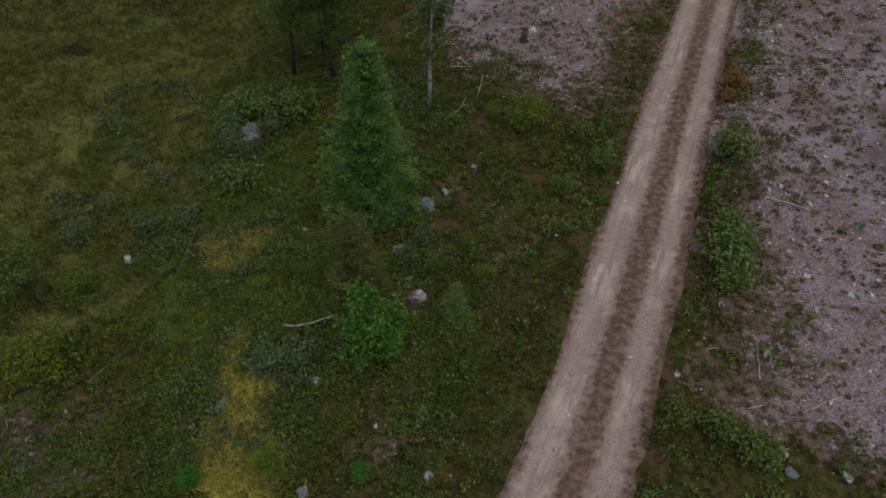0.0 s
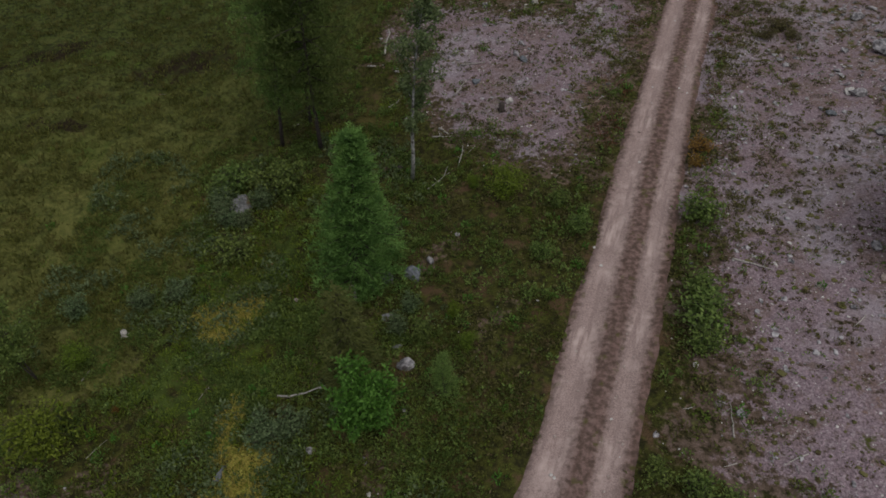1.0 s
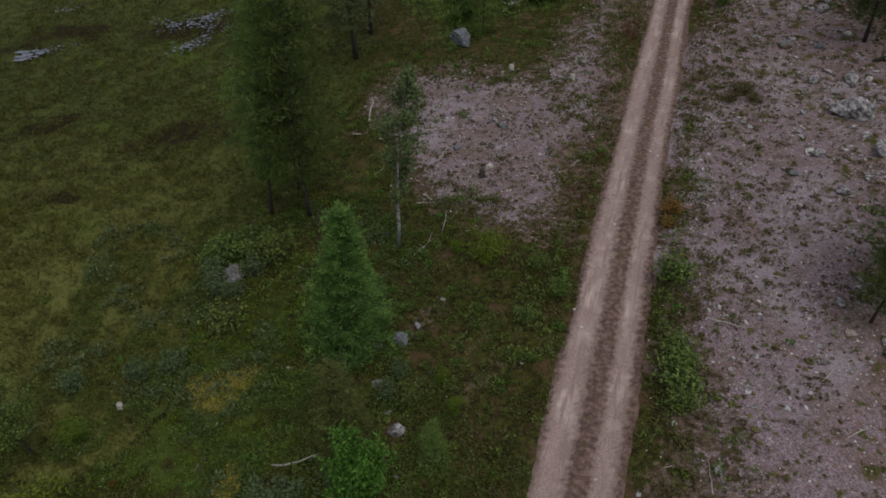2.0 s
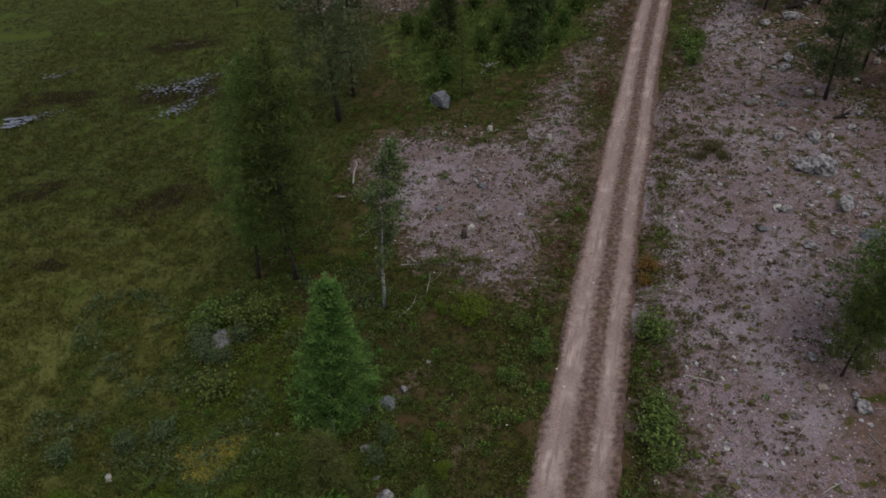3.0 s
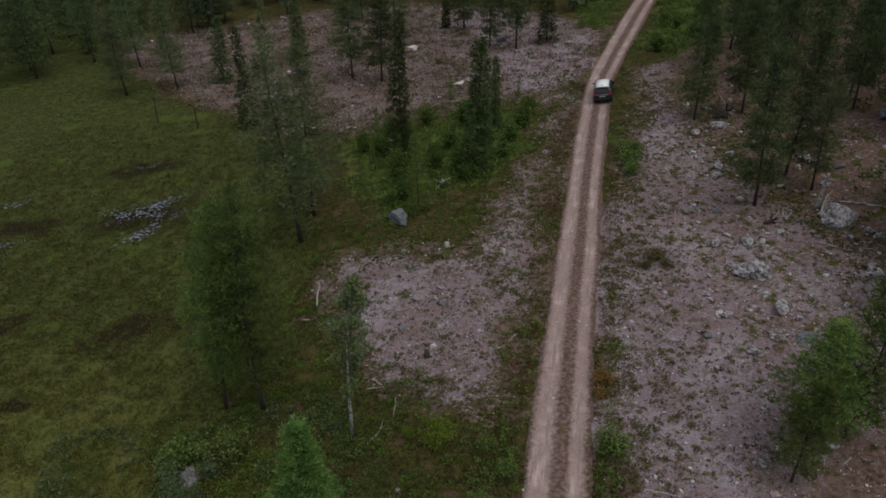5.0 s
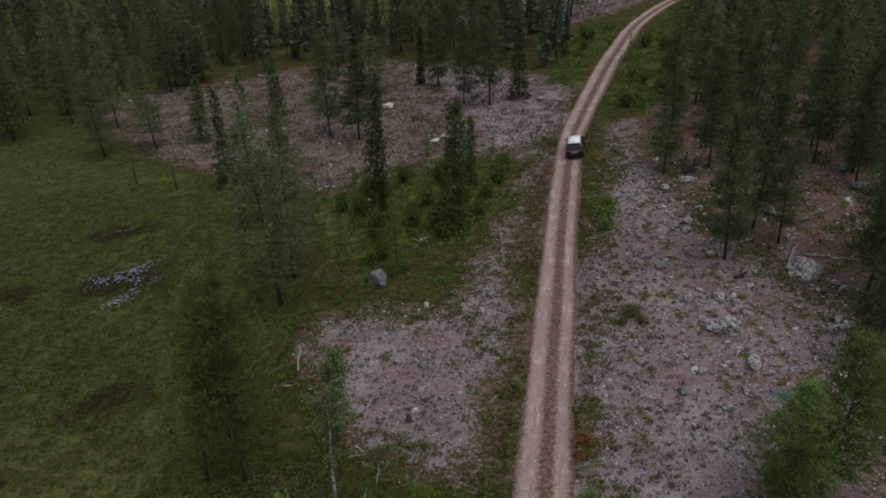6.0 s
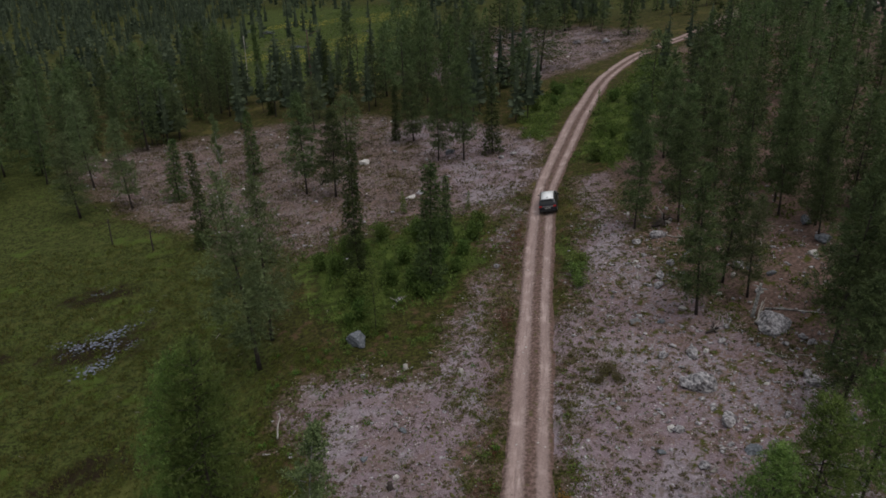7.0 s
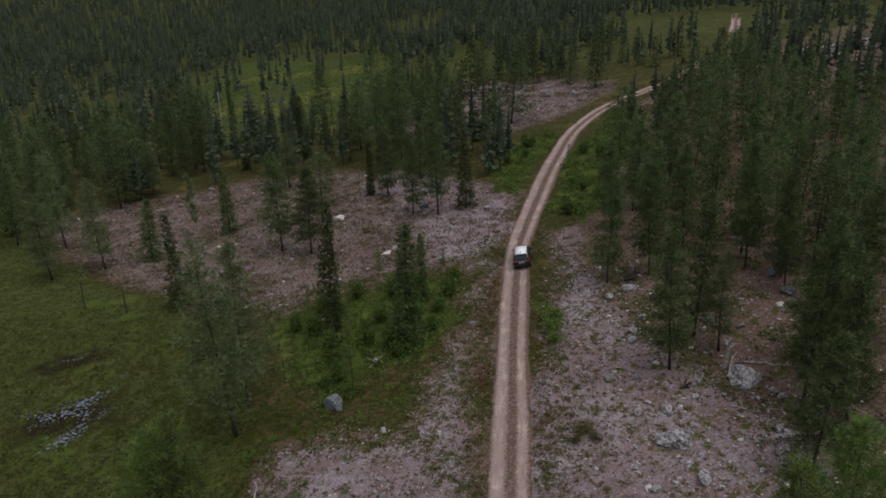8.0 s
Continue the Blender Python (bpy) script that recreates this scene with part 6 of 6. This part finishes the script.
def build_car(x, y, heading):
    car = tagged(new("car"), "dark blue estate car with a silver roof on the track", "car")

    def lower(w, zb, zt):
        return [(0, zb), (w * 0.86, zb), (w * 0.97, zb + 0.10), (w, zb + 0.30), (w * 0.985, zt - 0.18), (w * 0.94, zt - 0.03), (w * 0.86, zt), (0, zt + 0.02)]

    body = part("body", loft("body", [(0.0, lower(0.80, 0.48, 0.92)), (0.06, lower(0.88, 0.40, 1.00)), (0.30, lower(0.92, 0.32, 1.06)), (0.9, lower(0.935, 0.26, 1.06)), (2.0, lower(0.93, 0.24, 1.03)), (3.1, lower(0.93, 0.25, 1.00)),
                                       (3.9, lower(0.91, 0.30, 0.94)), (4.4, lower(0.84, 0.36, 0.84)), (4.62, lower(0.66, 0.42, 0.72))], M_PAINT), car)

    def upper(wb, wt, zt):
        return [(0, 0.98), (wb, 0.98), (wb * 0.98, 1.10), ((wb + wt) / 2 + 0.02, 0.55 + zt / 2 + 0.10), (wt + 0.02, zt - 0.05), (wt - 0.06, zt), (0, zt + 0.025)]

    part("cabin", loft("cabin", [(0.14, upper(0.80, 0.76, 1.13)), (0.30, upper(0.83, 0.72, 1.36)), (0.52, upper(0.85, 0.68, 1.58)), (0.9, upper(0.86, 0.67, 1.65)), (1.6, upper(0.86, 0.67, 1.68)), (2.3, upper(0.86, 0.66, 1.64)), (2.75, upper(0.85, 0.68, 1.45)), (3.35, upper(0.82, 0.76, 1.06))], M_PAINT), car)
    part("rear_window", slab("rear_window", [(-0.70, 0.165, 1.17), (0.70, 0.165, 1.17), (0.62, 0.45, 1.54), (-0.62, 0.45, 1.54)], 0.03, M_GLASS), car, "dark tinted rear window")
    part("windscreen", slab("windscreen", [(0.72, 3.20, 1.16), (-0.72, 3.20, 1.16), (-0.60, 2.50, 1.60), (0.60, 2.50, 1.60)], 0.03, M_GLASS), car, "dark windscreen")
    for s in (1, -1):
        for y0, y1, a, b in ((0.55, 1.15, 0.70, 1.15), (1.22, 1.95, 1.22, 1.95), (2.02, 2.90, 2.02, 2.55)):
            c = [(s * 0.865, y0, 1.10), (s * 0.865, y1, 1.10), (s * 0.735, b, 1.56), (s * 0.735, a, 1.56)]
            part("side_window", slab("side_window", c if s > 0 else [c[1], c[0], c[3], c[2]], 0.02, M_GLASS), car, "dark tinted side window")
        rail = Soup()
        rail.tube([(s * 0.64, 0.62, 1.66), (s * 0.655, 0.9, 1.73), (s * 0.655, 2.1, 1.74), (s * 0.64, 2.4, 1.66)], [0.02, 0.022, 0.022, 0.02], 6)
        part("roof_rail", rail.mesh("roof_rail", M_TRIM, True), car, "black roof rail")
        part("tail_lamp", block("tail_lamp", s * 0.72, 0.06, 0.98, 0.30, 0.16, 0.14, M_LAMP), car, "red tail lamp")
        mirror = part("mirror", block("mirror", s * 1.02, 2.86, 1.12, 0.20, 0.12, 0.15, M_PAINT, 0.03), car)
        part("mirror_glass", block("mirror_glass", s * 1.02, 2.795, 1.12, 0.16, 0.01, 0.11, M_GLASS, 0.003), mirror)
        for wy in (0.85, 3.62):
            tyre = Soup()
            tyre.tube([(s * 0.70, wy, 0.34), (s * 0.74, wy, 0.34), (s * 0.88, wy, 0.34), (s * 0.92, wy, 0.34)], [0.30, 0.34, 0.34, 0.30], 24)
            wheel = part("wheel", tyre.mesh("wheel", M_TRIM, True), car, "black tyre")
            hub = Soup()
            hub.tube([(s * 0.90, wy, 0.34), (s * 0.935, wy, 0.34)], [0.23, 0.21], 16)
            part("rim", hub.mesh("rim", M_RIM, True), wheel, "grey alloy rim")
    part("roof", loft("roof", [(0.44, [(0, 1.57), (0.62, 1.55), (0.625, 1.575), (0, 1.605)]), (0.9, [(0, 1.66), (0.66, 1.635), (0.665, 1.665), (0, 1.70)]), (1.6, [(0, 1.69), (0.66, 1.665), (0.665, 1.695), (0, 1.73)]), (2.42, [(0, 1.64), (0.63, 1.615), (0.635, 1.645), (0, 1.68)])], M_ROOF), car, "bright silver roof panel")
    part("bumper", block("bumper", 0, 0.0, 0.56, 1.62, 0.16, 0.20, M_DUSTY, 0.05), car, "dusty dark rear bumper")
    part("tailgate_trim", block("tailgate_trim", 0, 0.01, 0.99, 1.10, 0.06, 0.04, M_RIM, 0.01), car, "narrow metal tailgate strip")
    plate = part("plate", block("plate", 0, -0.005, 0.82, 0.52, 0.05, 0.12, M_PLATE, 0.006), car, "pale number plate")
    part("plate_marks", block("plate_marks", 0, -0.034, 0.82, 0.38, 0.008, 0.06, M_TRIM, 0.001), plate, "dark bar")
    part("spoiler", block("spoiler", 0, 0.40, 1.60, 1.14, 0.22, 0.045, M_PAINT, 0.015), car)
    part("antenna", block("antenna", 0, 0.66, 1.73, 0.05, 0.16, 0.08, M_PAINT, 0.015), car)
    part("underbody", block("underbody", 0, 2.25, 0.30, 1.40, 3.9, 0.16, M_TRIM, 0.03), car)
    fwd = Vector((math.sin(radians(heading)), math.cos(radians(heading)), 0))
    side = Vector((fwd.y, -fwd.x, 0))

    def lane_z(p):
        return float(bare_z(p.x, p.y)) - 0.075

    o = Vector((x, y, 0))
    f = Vector((*(fwd * 2.7).xy, lane_z(o + fwd * 3.6) - lane_z(o + fwd * 0.9))).normalized()
    r = Vector((*(side * 1.6).xy, lane_z(o + fwd * 2 + side * 0.8) - lane_z(o + fwd * 2 - side * 0.8))).normalized()
    up = r.cross(f).normalized()
    r = f.cross(up)
    base = o + Vector((0, 0, lane_z(o + fwd * 0.9))) - f * 0.0
    m = Matrix((r, f, up)).transposed().to_4x4()
    m.translation = base - Vector((0, 0, f.z * 0.9))
    car.matrix_world = m


build_car(26.35, 61.95, 23.5)
